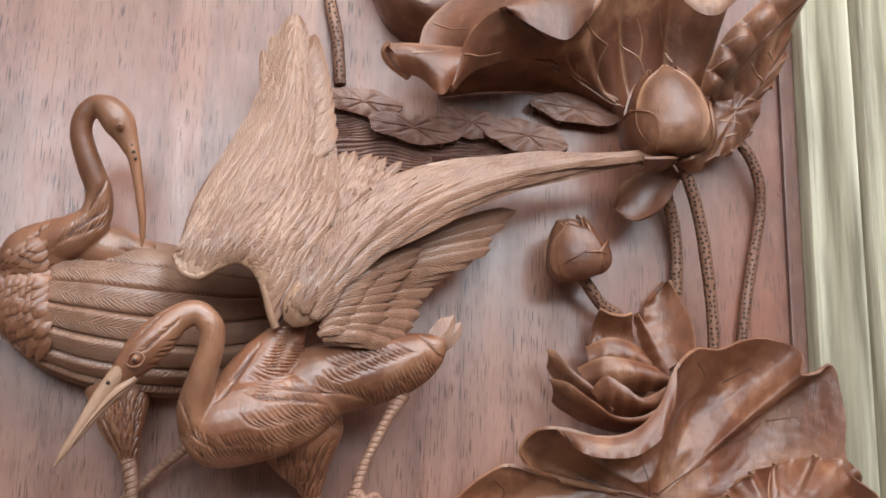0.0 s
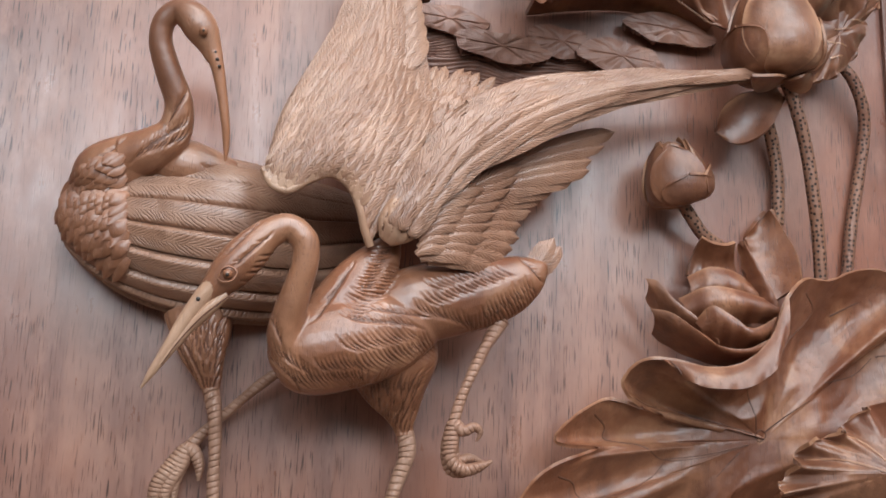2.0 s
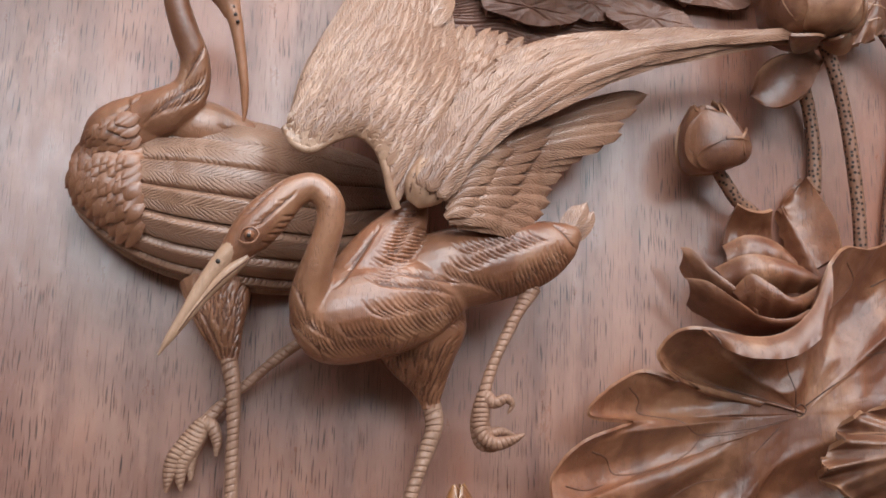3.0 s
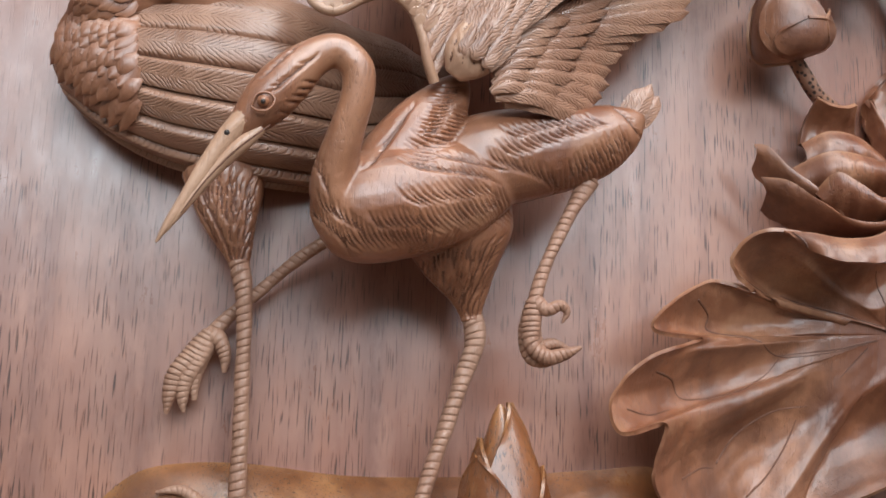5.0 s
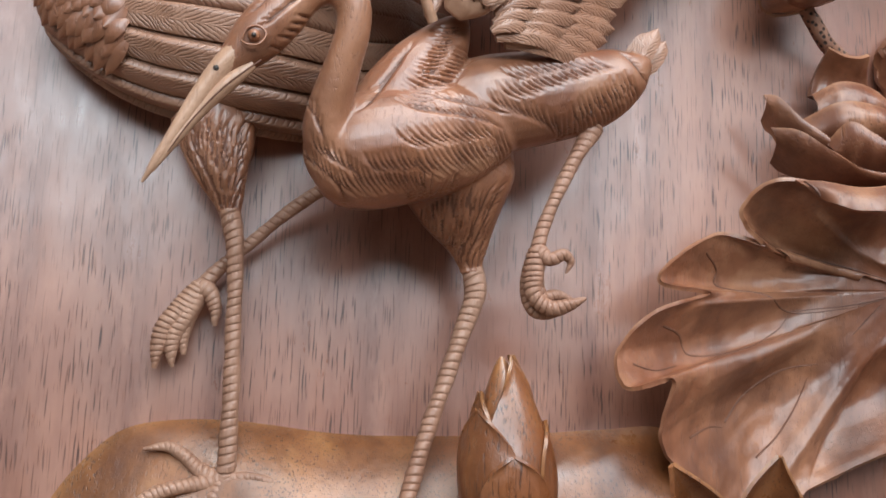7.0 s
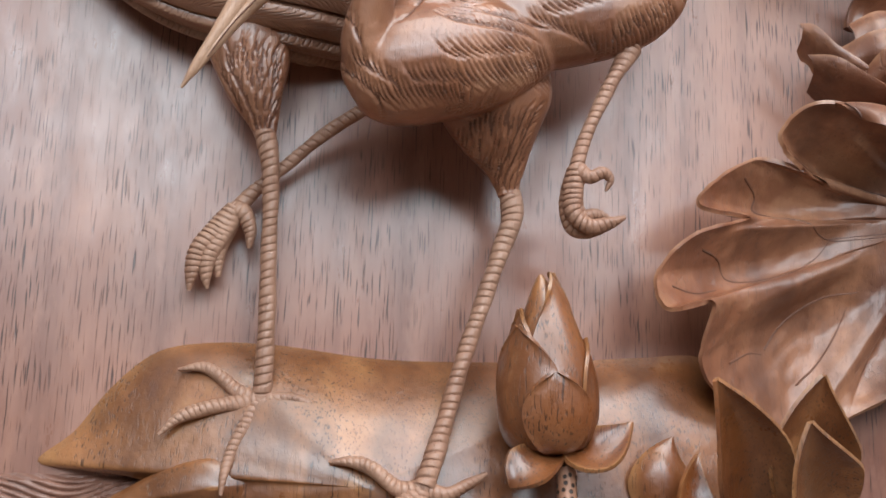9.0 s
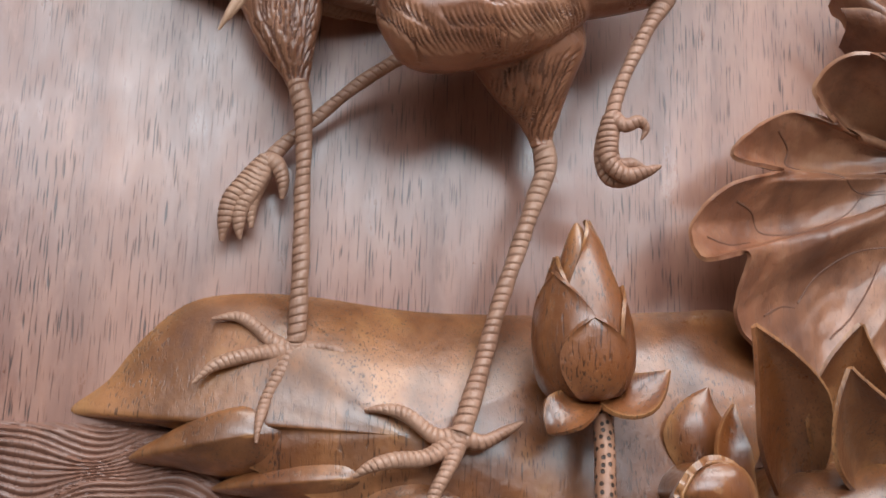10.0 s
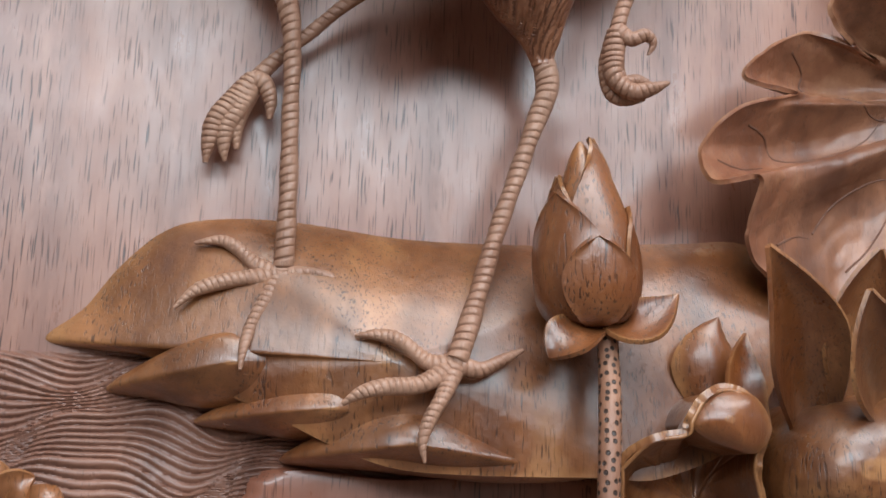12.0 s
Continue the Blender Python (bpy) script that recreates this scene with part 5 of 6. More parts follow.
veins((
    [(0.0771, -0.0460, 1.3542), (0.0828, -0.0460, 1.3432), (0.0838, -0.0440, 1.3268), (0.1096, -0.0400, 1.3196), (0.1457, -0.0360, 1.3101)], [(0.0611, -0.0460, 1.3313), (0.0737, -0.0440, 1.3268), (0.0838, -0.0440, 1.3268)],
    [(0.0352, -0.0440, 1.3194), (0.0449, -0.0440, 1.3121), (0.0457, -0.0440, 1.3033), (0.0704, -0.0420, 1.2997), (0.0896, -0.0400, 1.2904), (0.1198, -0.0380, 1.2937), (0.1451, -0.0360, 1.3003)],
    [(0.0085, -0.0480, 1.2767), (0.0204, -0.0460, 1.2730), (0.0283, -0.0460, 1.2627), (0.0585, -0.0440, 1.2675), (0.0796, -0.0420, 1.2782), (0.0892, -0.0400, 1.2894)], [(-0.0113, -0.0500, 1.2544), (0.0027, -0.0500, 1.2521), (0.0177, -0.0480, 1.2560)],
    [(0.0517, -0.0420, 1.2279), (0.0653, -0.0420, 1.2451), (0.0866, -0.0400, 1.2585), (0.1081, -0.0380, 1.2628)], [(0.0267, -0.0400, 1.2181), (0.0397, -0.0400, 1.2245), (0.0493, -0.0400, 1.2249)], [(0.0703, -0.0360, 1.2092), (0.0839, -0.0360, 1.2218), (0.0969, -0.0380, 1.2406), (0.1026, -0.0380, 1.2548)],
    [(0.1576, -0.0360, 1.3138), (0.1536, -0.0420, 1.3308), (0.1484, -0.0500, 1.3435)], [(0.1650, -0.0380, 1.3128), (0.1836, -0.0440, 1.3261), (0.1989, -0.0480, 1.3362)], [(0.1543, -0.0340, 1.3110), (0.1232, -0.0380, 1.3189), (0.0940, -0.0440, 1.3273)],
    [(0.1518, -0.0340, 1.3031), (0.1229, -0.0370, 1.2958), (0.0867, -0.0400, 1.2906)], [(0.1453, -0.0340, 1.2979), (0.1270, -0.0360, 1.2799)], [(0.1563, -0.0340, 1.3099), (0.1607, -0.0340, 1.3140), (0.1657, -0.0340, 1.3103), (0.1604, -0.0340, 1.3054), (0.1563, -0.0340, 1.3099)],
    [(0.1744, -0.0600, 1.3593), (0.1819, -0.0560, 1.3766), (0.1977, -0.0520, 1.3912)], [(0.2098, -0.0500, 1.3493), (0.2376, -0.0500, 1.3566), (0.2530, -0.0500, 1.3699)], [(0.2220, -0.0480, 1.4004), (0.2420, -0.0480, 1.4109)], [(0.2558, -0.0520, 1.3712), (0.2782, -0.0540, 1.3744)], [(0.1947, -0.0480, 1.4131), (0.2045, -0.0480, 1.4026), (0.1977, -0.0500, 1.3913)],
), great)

# small lily pads on the water
for i, (c, rx, rz) in enumerate((((-0.0690, -0.0120, 1.6145), 0.0305, 0.0115), ((-0.0290, -0.0160, 1.5945), 0.0375, 0.0120), ((0.0190, -0.0120, 1.6050), 0.0285, 0.0130), ((0.0645, -0.0170, 1.5955), 0.0345, 0.0135), ((0.1070, -0.0150, 1.6235), 0.0380, 0.0125))):
    c = np.array(c)
    ring = [(c[0] + rx * math.cos(a) * (1 + 0.06 * math.sin(5 * a + i)), c[1] + 0.002, c[2] + rz * math.sin(a) * (1 + 0.10 * math.cos(5 * a + i)) - 0.09 * rx * math.cos(a)) for a in np.linspace(0, 2 * math.pi, 24, endpoint=False)]
    pad = leaf("lily_pad", ring, c, "", [0, 4, 8, 12, 16, 20], thick=0.006, fold=0.0, ruffle=0.0002, sag=0.8, edge=0.0, seed=i, side=0.0, mat=pad_wood, worn=0.002)
    tagged(pad, "thin round carved lily pad with cut radial veins", "lily pad", "lily pads on the water")


# ---- carved water ----
def water(name, x0, x1, z0, z1, pitch, amp, seed):
    nx, nz = int((x1 - x0) / 0.0016), int((z1 - z0) / 0.00055)
    X, Z = np.meshgrid(np.linspace(x0, x1, nx), np.linspace(z0, z1, nz), indexing="ij")
    rowh = pitch * 6.5
    rows = int((z1 - z0) / rowh) + 4
    rnd = random.Random(seed)
    x = X[:, :1]
    tops = []
    for i in range(rows):
        a, b = rnd.uniform(0.10, 0.15), rnd.uniform(0.045, 0.065)
        swell = np.sin(2 * math.pi * (x / a + rnd.random())) + 0.35 * np.sin(2 * math.pi * (x / b + rnd.random()))
        tops.append(z1 + (1.5 - i) * rowh + rowh * 0.32 * swell)
    best = np.zeros(X.shape)
    for i in range(rows - 1):
        # strands run between the crest of this swell and that of the next one
        gap = np.maximum(tops[i] - tops[i + 1], 0.35 * rowh)
        d = tops[i] - Z
        strand = np.abs(np.sin(math.pi * d / gap * 7)) ** 0.7
        best = np.where(d > 0, amp * strand + 0.0016 * np.exp(-d / 0.004), best)
    edge = np.minimum(np.minimum(X - x0, x1 - X), np.minimum(Z - z0, z1 - Z)) / 0.006
    Y = 0.002 - (0.0035 + best) * np.clip(edge, 0, 1)
    g = np.stack([X, Y, Z], -1)
    rim = Clay().grid(g)
    return rim.ob(name, water_wood, label="fine combed carved water ripples on the panel", category="water", kind="stuff")


water("water_ripples", -0.12, 0.066, 1.556, 1.614, 0.0032, 0.0014, 2)
water("water_ripples", -0.56, 0.02, 0.93, 1.152, 0.0034, 0.0019, 5)

# ---- drooping leaf lobes under the feet ----
log = thing("leaf_mound", (-0.1315, 0.0000, 1.1550), "smooth carved mound of folded pointed lotus leaves", "carved mound")
lobes = (
    ([(-0.3255, 0.0000, 1.1557), (-0.3087, -0.0030, 1.1710), (-0.2938, -0.0040, 1.1923), (-0.2730, -0.0040, 1.2118), (-0.2466, -0.0050, 1.2183), (-0.2109, -0.0050, 1.2189), (-0.1629, -0.0050, 1.2145), (-0.1197, -0.0050, 1.2146), (-0.0604, -0.0050, 1.2176), (-0.0144, -0.0050, 1.2219), (0.0259, -0.0060, 1.2221), (0.0396, -0.0200, 1.1846), (0.0069, -0.0400, 1.1255), (-0.0379, -0.0460, 1.1017), (-0.0728, -0.0460, 1.1003), (-0.1246, -0.0440, 1.0995), (-0.1623, -0.0400, 1.1012), (-0.1902, -0.0360, 1.1102), (-0.2186, -0.0300, 1.1231), (-0.2500, -0.0220, 1.1363), (-0.2746, -0.0120, 1.1485), (-0.3015, -0.0040, 1.1517)], (-0.1658, -0.0470, 1.1477), 1.25),
    ([(-0.2950, -0.0040, 1.1330), (-0.2790, -0.0160, 1.1445), (-0.2588, -0.0260, 1.1545), (-0.2383, -0.0300, 1.1598), (-0.2104, -0.0180, 1.1597), (-0.1881, -0.0100, 1.1510), (-0.1979, -0.0100, 1.1344), (-0.2266, -0.0200, 1.1285), (-0.2497, -0.0120, 1.1262), (-0.2735, -0.0060, 1.1297)], (-0.2376, -0.0370, 1.1456), 1.5),
    ([(-0.2539, -0.0060, 1.1196), (-0.2369, -0.0180, 1.1289), (-0.2143, -0.0280, 1.1354), (-0.1865, -0.0340, 1.1383), (-0.1557, -0.0180, 1.1357), (-0.1548, -0.0160, 1.1200), (-0.1816, -0.0200, 1.1141), (-0.2075, -0.0180, 1.1137), (-0.2310, -0.0100, 1.1161)], (-0.1916, -0.0430, 1.1267), 1.5),
    ([(-0.2126, -0.0080, 1.1029), (-0.1975, -0.0240, 1.1149), (-0.1758, -0.0360, 1.1253), (-0.1483, -0.0420, 1.1267), (-0.1080, -0.0260, 1.1215), (-0.0859, -0.0260, 1.1118), (-0.0699, -0.0280, 1.1004), (-0.1075, -0.0260, 1.0966), (-0.1395, -0.0260, 1.0981), (-0.1751, -0.0140, 1.1005)], (-0.1544, -0.0530, 1.1120), 1.5),
)
for ring, c, power in lobes:
    under(Clay().pillow(ring, c, power, nr=24, nt=120).ob("lobe", pod_wood), log)

# upright bud by the feet
foot_bud = thing("lotus_bud", (-0.0715, -0.0500, 1.1711), "pointed golden brown carved lotus bud with opening sepals", "lotus bud")
bud((-0.0773, -0.0580, 1.1658), (-0.0848, -0.0620, 1.2535), 0.0205, [(180, 75, 0.84, 0), (-75, 55, 0.80, 0.0006), (38, 76, 1.0, 0.0014), (-58, 60, 0.70, 0.0030), (72, 44, 0.62, 0.0026), (-6, 36, 0.44, 0.0056)], "petal", foot_bud, pod_wood, sharp=0.22, blunt=2.4, full=0.55)
under(Clay().petal((-0.0694, -0.0600, 1.1711), (-0.0602, -0.0720, 1.1681), (-0.0407, -0.0700, 1.1829), 0.012, out=(0, -1, 0.6), cup=0.3).ob("sepal", pod_wood), foot_bud)
under(Clay().petal((-0.0753, -0.0620, 1.1679), (-0.0925, -0.0760, 1.1600), (-0.1020, -0.0760, 1.1499), 0.011, out=(-0.4, -1, 0.4), cup=0.3).ob("sepal", pod_wood), foot_bud)
stalk([(-0.0708, -0.0580, 1.1726, 0.0046), (-0.0719, -0.0660, 1.1485, 0.0050), (-0.0740, -0.0740, 1.1232, 0.0051), (-0.0758, -0.0780, 1.0969, 0.0050), (-0.0763, -0.0780, 1.0738, 0.0050)], foot_bud)

# low flower in the corner
low = thing("lotus_flower", (0.0638, 0.0000, 1.1413), "large carved lotus flower with upright pointed petals", "lotus flower")
for root, mid, tip, w, cup in (
    ((0.0313, -0.0480, 1.1236), (0.0176, -0.0640, 1.1636), (-0.0076, -0.0940, 1.2018), 0.0205, 0.7),
    ((0.0656, -0.0440, 1.1278), (0.0550, -0.0560, 1.1693), (0.0557, -0.0780, 1.2083), 0.024, 0.5),
    ((0.0678, -0.0600, 1.1323), (0.0459, -0.0820, 1.1554), (0.0337, -0.1040, 1.1830), 0.020, 0.6),
    ((0.0022, -0.0440, 1.1252), (-0.0138, -0.0500, 1.1530), (-0.0100, -0.0440, 1.1777), 0.019, -0.5),
    ((0.0075, -0.0560, 1.1197), (-0.0066, -0.0640, 1.1417), (-0.0015, -0.0560, 1.1689), 0.009, 0.3),
):
    under(Clay().petal(root, mid, tip, w, cup=cup, nu=20).ob("petal", pod_wood), low)
under(Clay().pillow([(0.0092, -0.0400, 1.1098), (0.0253, -0.0440, 1.1341), (0.0536, -0.0460, 1.1432), (0.0833, -0.0460, 1.1473), (0.1199, -0.0440, 1.1354), (0.1179, -0.0400, 1.0764), (0.0531, -0.0400, 1.0697), (0.0140, -0.0400, 1.0841)], (0.0395, -0.0860, 1.1079), 2.2).ob("seed_pod", pod_wood), low)

# curled leaf in the lower corner
ring = [(-0.0649, -0.0620, 1.1044), (-0.0547, -0.0700, 1.1156), (-0.0394, -0.0740, 1.1197), (-0.0375, -0.0760, 1.1258), (-0.0308, -0.0760, 1.1359), (-0.0193, -0.0740, 1.1398), (-0.0088, -0.0740, 1.1346), (-0.0033, -0.0700, 1.1226), (-0.0046, -0.0660, 1.1065), (0.0004, -0.0600, 1.0893), (0.0003, -0.0500, 1.0642), (-0.0347, -0.0500, 1.0610), (-0.0603, -0.0560, 1.0802)]
hood = thing("lotus_leaf", (-0.0056, 0.0000, 1.0904), "small curled carved lotus leaf with a hollow blade", "lotus leaf")
under(leaf("blade", ring, (-0.0179, -0.0300, 1.0906), "", [1, 4, 7, 10], fold=-0.006, edge=0.3, mat=pod_wood, ruffle=0.0004), hood)
under(Clay().tube([(x, y - 0.001, z, 0.0010) for x, y, z in ring + ring[:1]], n=8, seg=8).ob("rim", pod_wood), hood)

under(Clay().pillow([(-0.0374, -0.0740, 1.1251), (-0.0312, -0.0740, 1.1360), (-0.0192, -0.0740, 1.1403), (-0.0060, -0.0740, 1.1371), (0.0005, -0.0740, 1.1238), (-0.0068, -0.0740, 1.1131), (-0.0199, -0.0740, 1.1151), (-0.0302, -0.0740, 1.1186)], (-0.0227, -0.0810, 1.1269), 1.6, nt=96).ob("turned_lobe", pod_wood), hood)

# overhanging leaf at the top
over = thing("lotus_leaf", (0.1775, 0.0000, 1.6728), "overhanging carved lotus leaf with a rolled wavy rim", "lotus leaf")
fold("hanging_fold", [(-0.0624, -0.0920, 1.6299), (-0.0475, -0.0960, 1.6306), (-0.0265, -0.0960, 1.6310), (-0.0045, -0.0920, 1.6332)], [(-0.0490, -0.0880, 1.6098), (-0.0356, -0.0920, 1.6050), (-0.0219, -0.1000, 1.5909), (-0.0134, -0.0980, 1.6004)], over, bow=0.006)
fold("rolled_end", [(-0.0601, -0.0970, 1.6289), (-0.0637, -0.0940, 1.6227), (-0.0588, -0.0900, 1.6160), (-0.0447, -0.0880, 1.6071)], [(-0.0569, -0.0840, 1.6340), (-0.0528, -0.0800, 1.6298), (-0.0508, -0.0800, 1.6209), (-0.0414, -0.0820, 1.6107)], over)
fold("under_fold", [(-0.0136, -0.0990, 1.5991), (-0.0074, -0.0970, 1.6236), (0.0043, -0.1000, 1.6482), (0.0214, -0.1000, 1.6624), (0.0387, -0.0920, 1.6579)], [(-0.0118, -0.0900, 1.5970), (0.0047, -0.0800, 1.6183), (0.0274, -0.0660, 1.6346), (0.0479, -0.0560, 1.6441), (0.0878, -0.0460, 1.6528)], over, bow=0.004)
fold("upper_blade", [(-0.0354, -0.0760, 1.6397), (-0.0309, -0.0720, 1.6572), (-0.0169, -0.0720, 1.6752), (0.0028, -0.0720, 1.6917), (0.0341, -0.0720, 1.7146)], [(-0.0036, -0.0920, 1.6333), (0.0006, -0.0980, 1.6428), (0.0098, -0.1000, 1.6566), (0.0226, -0.1000, 1.6644), (0.0392, -0.0980, 1.6713)], over, bow=-0.004)
fold("turned_lip", [(0.0196, -0.0980, 1.6641), (0.0362, -0.0920, 1.6832), (0.0573, -0.0880, 1.6995), (0.0812, -0.0840, 1.7043), (0.1030, -0.0760, 1.6963)], [(0.0291, -0.1040, 1.6595), (0.0416, -0.1060, 1.6508), (0.0585, -0.1080, 1.6418), (0.0743, -0.1060, 1.6425), (0.0949, -0.0920, 1.6710)], over, bow=0.006)
fold("under_blade", [(0.0141, -0.0840, 1.6589), (0.0496, -0.0840, 1.6580), (0.0777, -0.0800, 1.6605), (0.0996, -0.0760, 1.6766), (0.1279, -0.0700, 1.7168), (0.1762, -0.0700, 1.7325), (0.2321, -0.0660, 1.7310)], [(0.0566, -0.0400, 1.6512), (0.0866, -0.0340, 1.6488), (0.1117, -0.0300, 1.6391), (0.1347, -0.0260, 1.6255), (0.1525, -0.0240, 1.6229), (0.1829, -0.0220, 1.6239), (0.2175, -0.0240, 1.6363)], over, bow=-0.012, n=120, nv=28, pleats=6, deep=0.011)
# back sheet added down to the panel to block light under the overhang
fold("under_blade", [(-0.0060, -0.0700, 1.6330), (0.0300, -0.0640, 1.6420), (0.0866, -0.0380, 1.6490), (0.1117, -0.0320, 1.6395), (0.1360, -0.0280, 1.6260)], [(-0.0080, -0.0030, 1.6270), (0.0300, -0.0030, 1.6350), (0.0750, -0.0030, 1.6390), (0.1100, -0.0030, 1.6330), (0.1380, -0.0030, 1.6210)], over, bow=-0.006)
fold("turned_lip", [(0.1675, -0.0840, 1.7094), (0.1807, -0.0860, 1.7026), (0.2035, -0.0840, 1.7136), (0.2206, -0.0800, 1.7326)], [(0.1716, -0.0920, 1.6894), (0.1836, -0.0940, 1.6802), (0.1987, -0.0940, 1.6809), (0.2173, -0.0900, 1.6974)], over, bow=0.004)
fold("side_blade", [(0.2003, -0.0460, 1.6314), (0.2057, -0.0580, 1.6566), (0.2202, -0.0660, 1.6819), (0.2454, -0.0720, 1.7068), (0.2681, -0.0740, 1.7311)], [(0.2160, -0.0440, 1.6311), (0.2243, -0.0540, 1.6453), (0.2385, -0.0620, 1.6632), (0.2578, -0.0700, 1.6865), (0.2913, -0.0760, 1.7175)], over, bow=0.006, n=80, pleats=5, deep=0.007)
fold("side_blade", [(0.2154, -0.0420, 1.6314), (0.2303, -0.0520, 1.6507), (0.2472, -0.0600, 1.6709), (0.2703, -0.0660, 1.6947), (0.2926, -0.0740, 1.7212)], [(0.2246, -0.0280, 1.6305), (0.2432, -0.0340, 1.6349), (0.2586, -0.0400, 1.6492), (0.2691, -0.0460, 1.6680), (0.2803, -0.0560, 1.6902)], over, bow=-0.004, n=80, pleats=4, deep=0.006)
ring = [(0.2197, -0.0300, 1.6318), (0.2375, -0.0360, 1.6437), (0.2585, -0.0420, 1.6686), (0.2730, -0.0460, 1.6939), (0.2830, -0.0440, 1.6984), (0.2864, -0.0360, 1.6842), (0.2813, -0.0300, 1.6655), (0.2668, -0.0280, 1.6435), (0.2629, -0.0260, 1.6271), (0.2497, -0.0260, 1.6044), (0.2351, -0.0260, 1.5912), (0.2209, -0.0260, 1.5861), (0.2090, -0.0280, 1.5821), (0.2088, -0.0280, 1.6066)]
under(leaf("lower_lobe", ring, (0.2377, -0.0340, 1.6244), "", [1, 4, 7, 9, 11, 13], fold=0.003, edge=0.1, deep=0.0), over)
for rows in ([(0.2435, -0.0200, 1.6074, 0.0043), (0.2566, -0.0180, 1.5941, 0.0048), (0.2663, -0.0140, 1.5736, 0.0048), (0.2698, -0.0080, 1.5507, 0.0048), (0.2641, -0.0060, 1.5165, 0.0047), (0.2558, -0.0060, 1.4774, 0.0047), (0.2489, -0.0060, 1.4336, 0.0046)], [(0.1835, -0.0140, 1.5574, 0.0051), (0.1904, -0.0100, 1.5347, 0.0051), (0.1939, -0.0080, 1.5066, 0.0051), (0.1933, -0.0060, 1.4738, 0.0051)], [(-0.1056, -0.0060, 1.7325, 0.0047), (-0.0993, -0.0060, 1.6976, 0.0051), (-0.0928, -0.0060, 1.6683, 0.0051), (-0.0887, -0.0050, 1.6298, 0.0050)]):
    stalk(rows, over)
under(Clay().pillow([(-0.0758, -0.0060, 1.7360), (-0.0635, -0.0080, 1.7057), (-0.0507, -0.0100, 1.6834), (-0.0271, -0.0120, 1.6700), (-0.0003, -0.0200, 1.6718), (0.0208, -0.0300, 1.6944), (0.0201, -0.0300, 1.7349), (-0.0309, -0.0200, 1.7546)], (-0.0291, -0.0500, 1.6892), 2.0, nt=96).ob("back_blade", leaf_wood), over)

veins((
    [(0.1386, -0.0360, 1.6285), (0.1232, -0.0460, 1.6387), (0.1180, -0.0550, 1.6540), (0.1221, -0.0600, 1.6659)], [(0.1228, -0.0580, 1.6668), (0.1075, -0.0660, 1.6699), (0.0962, -0.0720, 1.6732)], [(0.1631, -0.0360, 1.6441), (0.1551, -0.0480, 1.6632), (0.1401, -0.0580, 1.6745), (0.1334, -0.0640, 1.6907)], [(0.1551, -0.0480, 1.6632), (0.1552, -0.0560, 1.6770), (0.1487, -0.0640, 1.6924)],
    [(0.1857, -0.0520, 1.6661), (0.1758, -0.0580, 1.6808), (0.1673, -0.0660, 1.7010)], [(0.1430, -0.0300, 1.6242), (0.1255, -0.0320, 1.6288), (0.1068, -0.0380, 1.6404), (0.0982, -0.0460, 1.6499)], [(0.0866, -0.0500, 1.6510), (0.0454, -0.0660, 1.6420), (0.0285, -0.0840, 1.6410), (0.0127, -0.1010, 1.6487)], [(-0.0049, -0.0990, 1.6256), (0.0104, -0.0930, 1.6307), (0.0285, -0.0840, 1.6410)],
    [(-0.0430, -0.0960, 1.6213), (-0.0306, -0.0970, 1.6230), (-0.0221, -0.0960, 1.6261)], [(-0.0244, -0.0800, 1.6589), (-0.0127, -0.0880, 1.6519), (-0.0013, -0.0960, 1.6472)], [(0.2048, -0.0540, 1.6483), (0.2155, -0.0580, 1.6551), (0.2220, -0.0600, 1.6584)], [(0.2141, -0.0620, 1.6681), (0.2247, -0.0660, 1.6739), (0.2337, -0.0680, 1.6759)], [(0.2291, -0.0680, 1.6844), (0.2382, -0.0700, 1.6894)], [(0.2602, -0.0440, 1.6730), (0.2737, -0.0420, 1.6676)], [(0.2461, -0.0460, 1.6606), (0.2588, -0.0400, 1.6542), (0.2628, -0.0360, 1.6436)], [(0.2473, -0.0340, 1.6363), (0.2630, -0.0300, 1.6393)],
    [(0.2328, -0.0340, 1.6265), (0.2490, -0.0320, 1.6312)], [(0.2233, -0.0320, 1.6164), (0.2442, -0.0300, 1.6155)], [(0.2296, -0.0280, 1.6035), (0.2398, -0.0280, 1.6068)],
), over, 0.0013, leaf_wood)

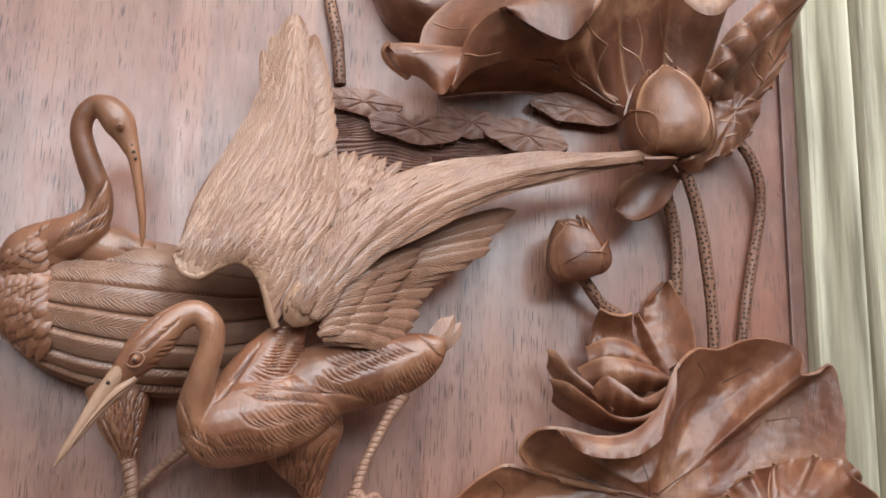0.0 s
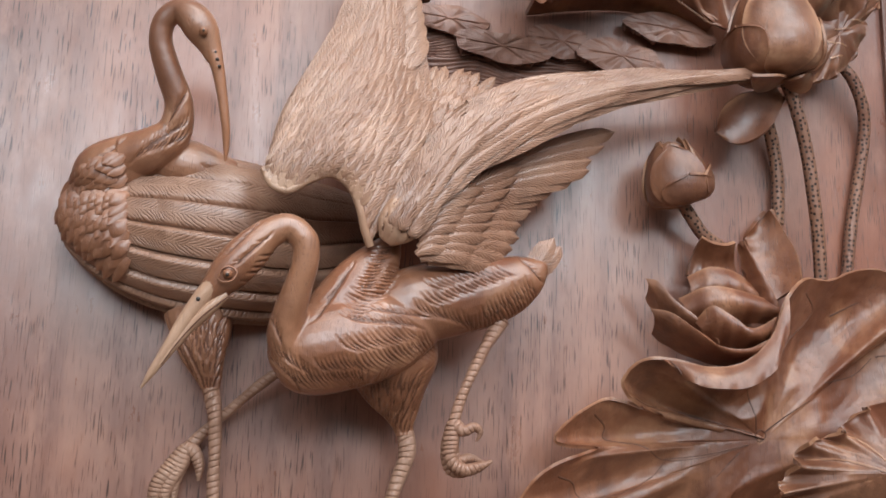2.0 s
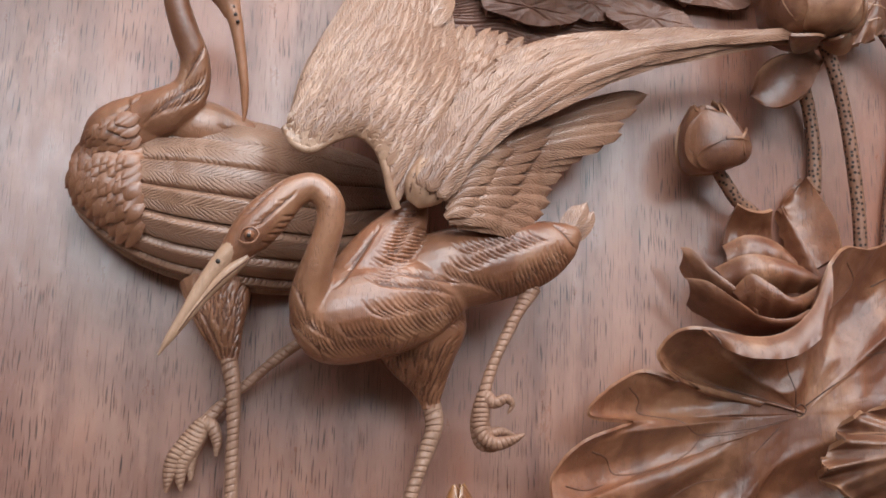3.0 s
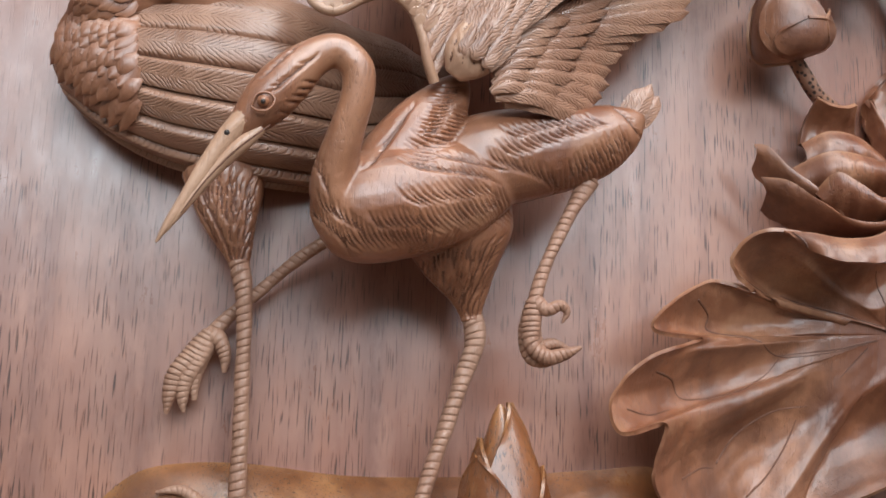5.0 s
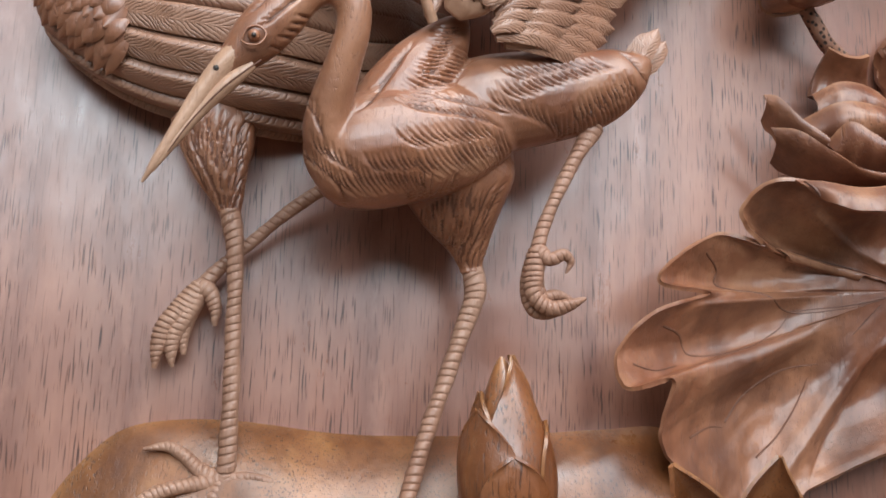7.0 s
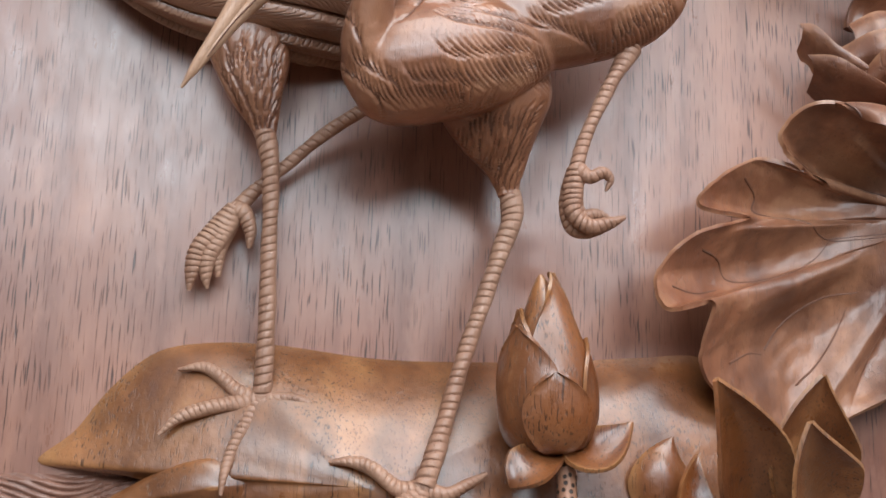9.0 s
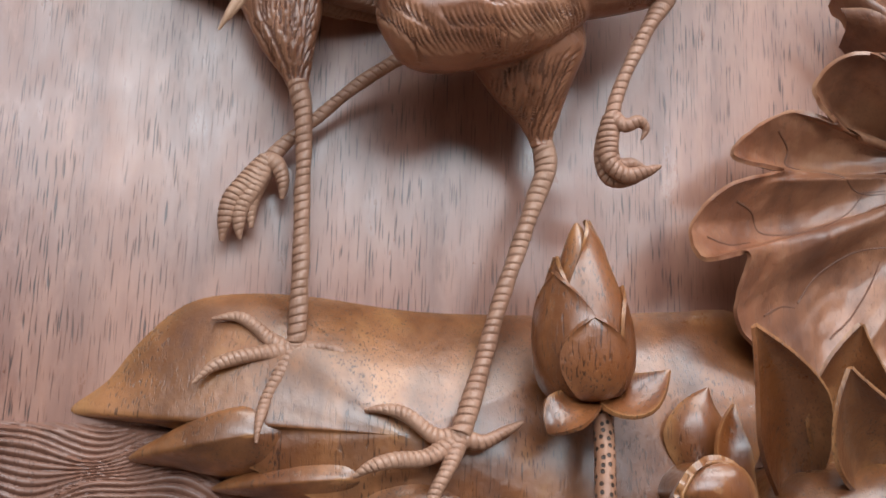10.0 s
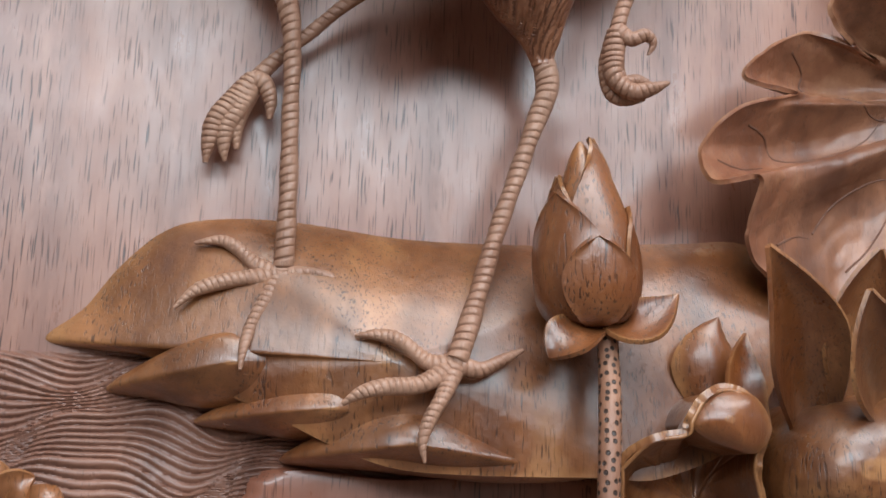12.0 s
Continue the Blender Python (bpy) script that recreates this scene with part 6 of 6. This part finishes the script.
# frilled leaf over the low flower
frill = thing("lotus_leaf", (0.2648, 0.0000, 1.2873), "small gathered carved lotus leaf with a frilled rim", "lotus leaf")
ring = [(0.1582, -0.0580, 1.2690), (0.1670, -0.0600, 1.2844), (0.1807, -0.0620, 1.3039), (0.1989, -0.0640, 1.3103), (0.2168, -0.0640, 1.3253), (0.2390, -0.0640, 1.3352), (0.2669, -0.0620, 1.3416), (0.3038, -0.0600, 1.3400), (0.3250, -0.0580, 1.3087), (0.3139, -0.0560, 1.2688), (0.2725, -0.0560, 1.2447), (0.2082, -0.0560, 1.2435), (0.1752, -0.0560, 1.2542)]
under(leaf("blade", ring, (0.2274, -0.0920, 1.2859), "", [1, 3, 5], fold=-0.004, ruffle=0.0062, sag=0.8, edge=0.3, side=0.0), frill)

veins((
    [(0.2240, -0.09, 1.2900), (0.2120, -0.08, 1.3060), (0.2030, -0.07, 1.3090)], [(0.2280, -0.09, 1.2920), (0.2300, -0.08, 1.3120), (0.2360, -0.07, 1.3300)], [(0.2200, -0.09, 1.2860), (0.1980, -0.08, 1.2930), (0.1780, -0.07, 1.2930)], [(0.2330, -0.09, 1.2890), (0.2500, -0.08, 1.3120), (0.2640, -0.07, 1.3330)],
), frill, 0.0012, leaf_wood)

corner = thing("lotus_flower", (-0.3306, 0.0000, 1.0882), "tip of a small carved golden flower on the water", "lotus flower")
for root, mid, tip, w in (((-0.3295, -0.0200, 1.0740), (-0.3268, -0.0280, 1.0861), (-0.3181, -0.0260, 1.0923), 0.008), ((-0.3420, -0.0160, 1.0735), (-0.3372, -0.0240, 1.0881), (-0.3343, -0.0220, 1.0991), 0.010), ((-0.3226, -0.0180, 1.0717), (-0.3142, -0.0240, 1.0817), (-0.3102, -0.0180, 1.0890), 0.008)):
    under(Clay().petal(root, mid, tip, w, cup=0.4).ob("petal", pod_wood), corner)
ridge = thing("carved_rock", (-0.1946, 0.0000, 1.0847), "low flat carved stone below the leaf mound", "stone")
under(Clay().pillow([(-0.2305, 0.0000, 1.0888), (-0.2245, -0.0020, 1.0968), (-0.2064, -0.0040, 1.1011), (-0.1581, -0.0060, 1.0977), (-0.0604, -0.0060, 1.0997), (-0.0575, -0.0060, 1.0597), (-0.2294, -0.0020, 1.0558)], (-0.1479, -0.0100, 1.0788), 5.0, nt=96).ob("slab", panel_wood), ridge)
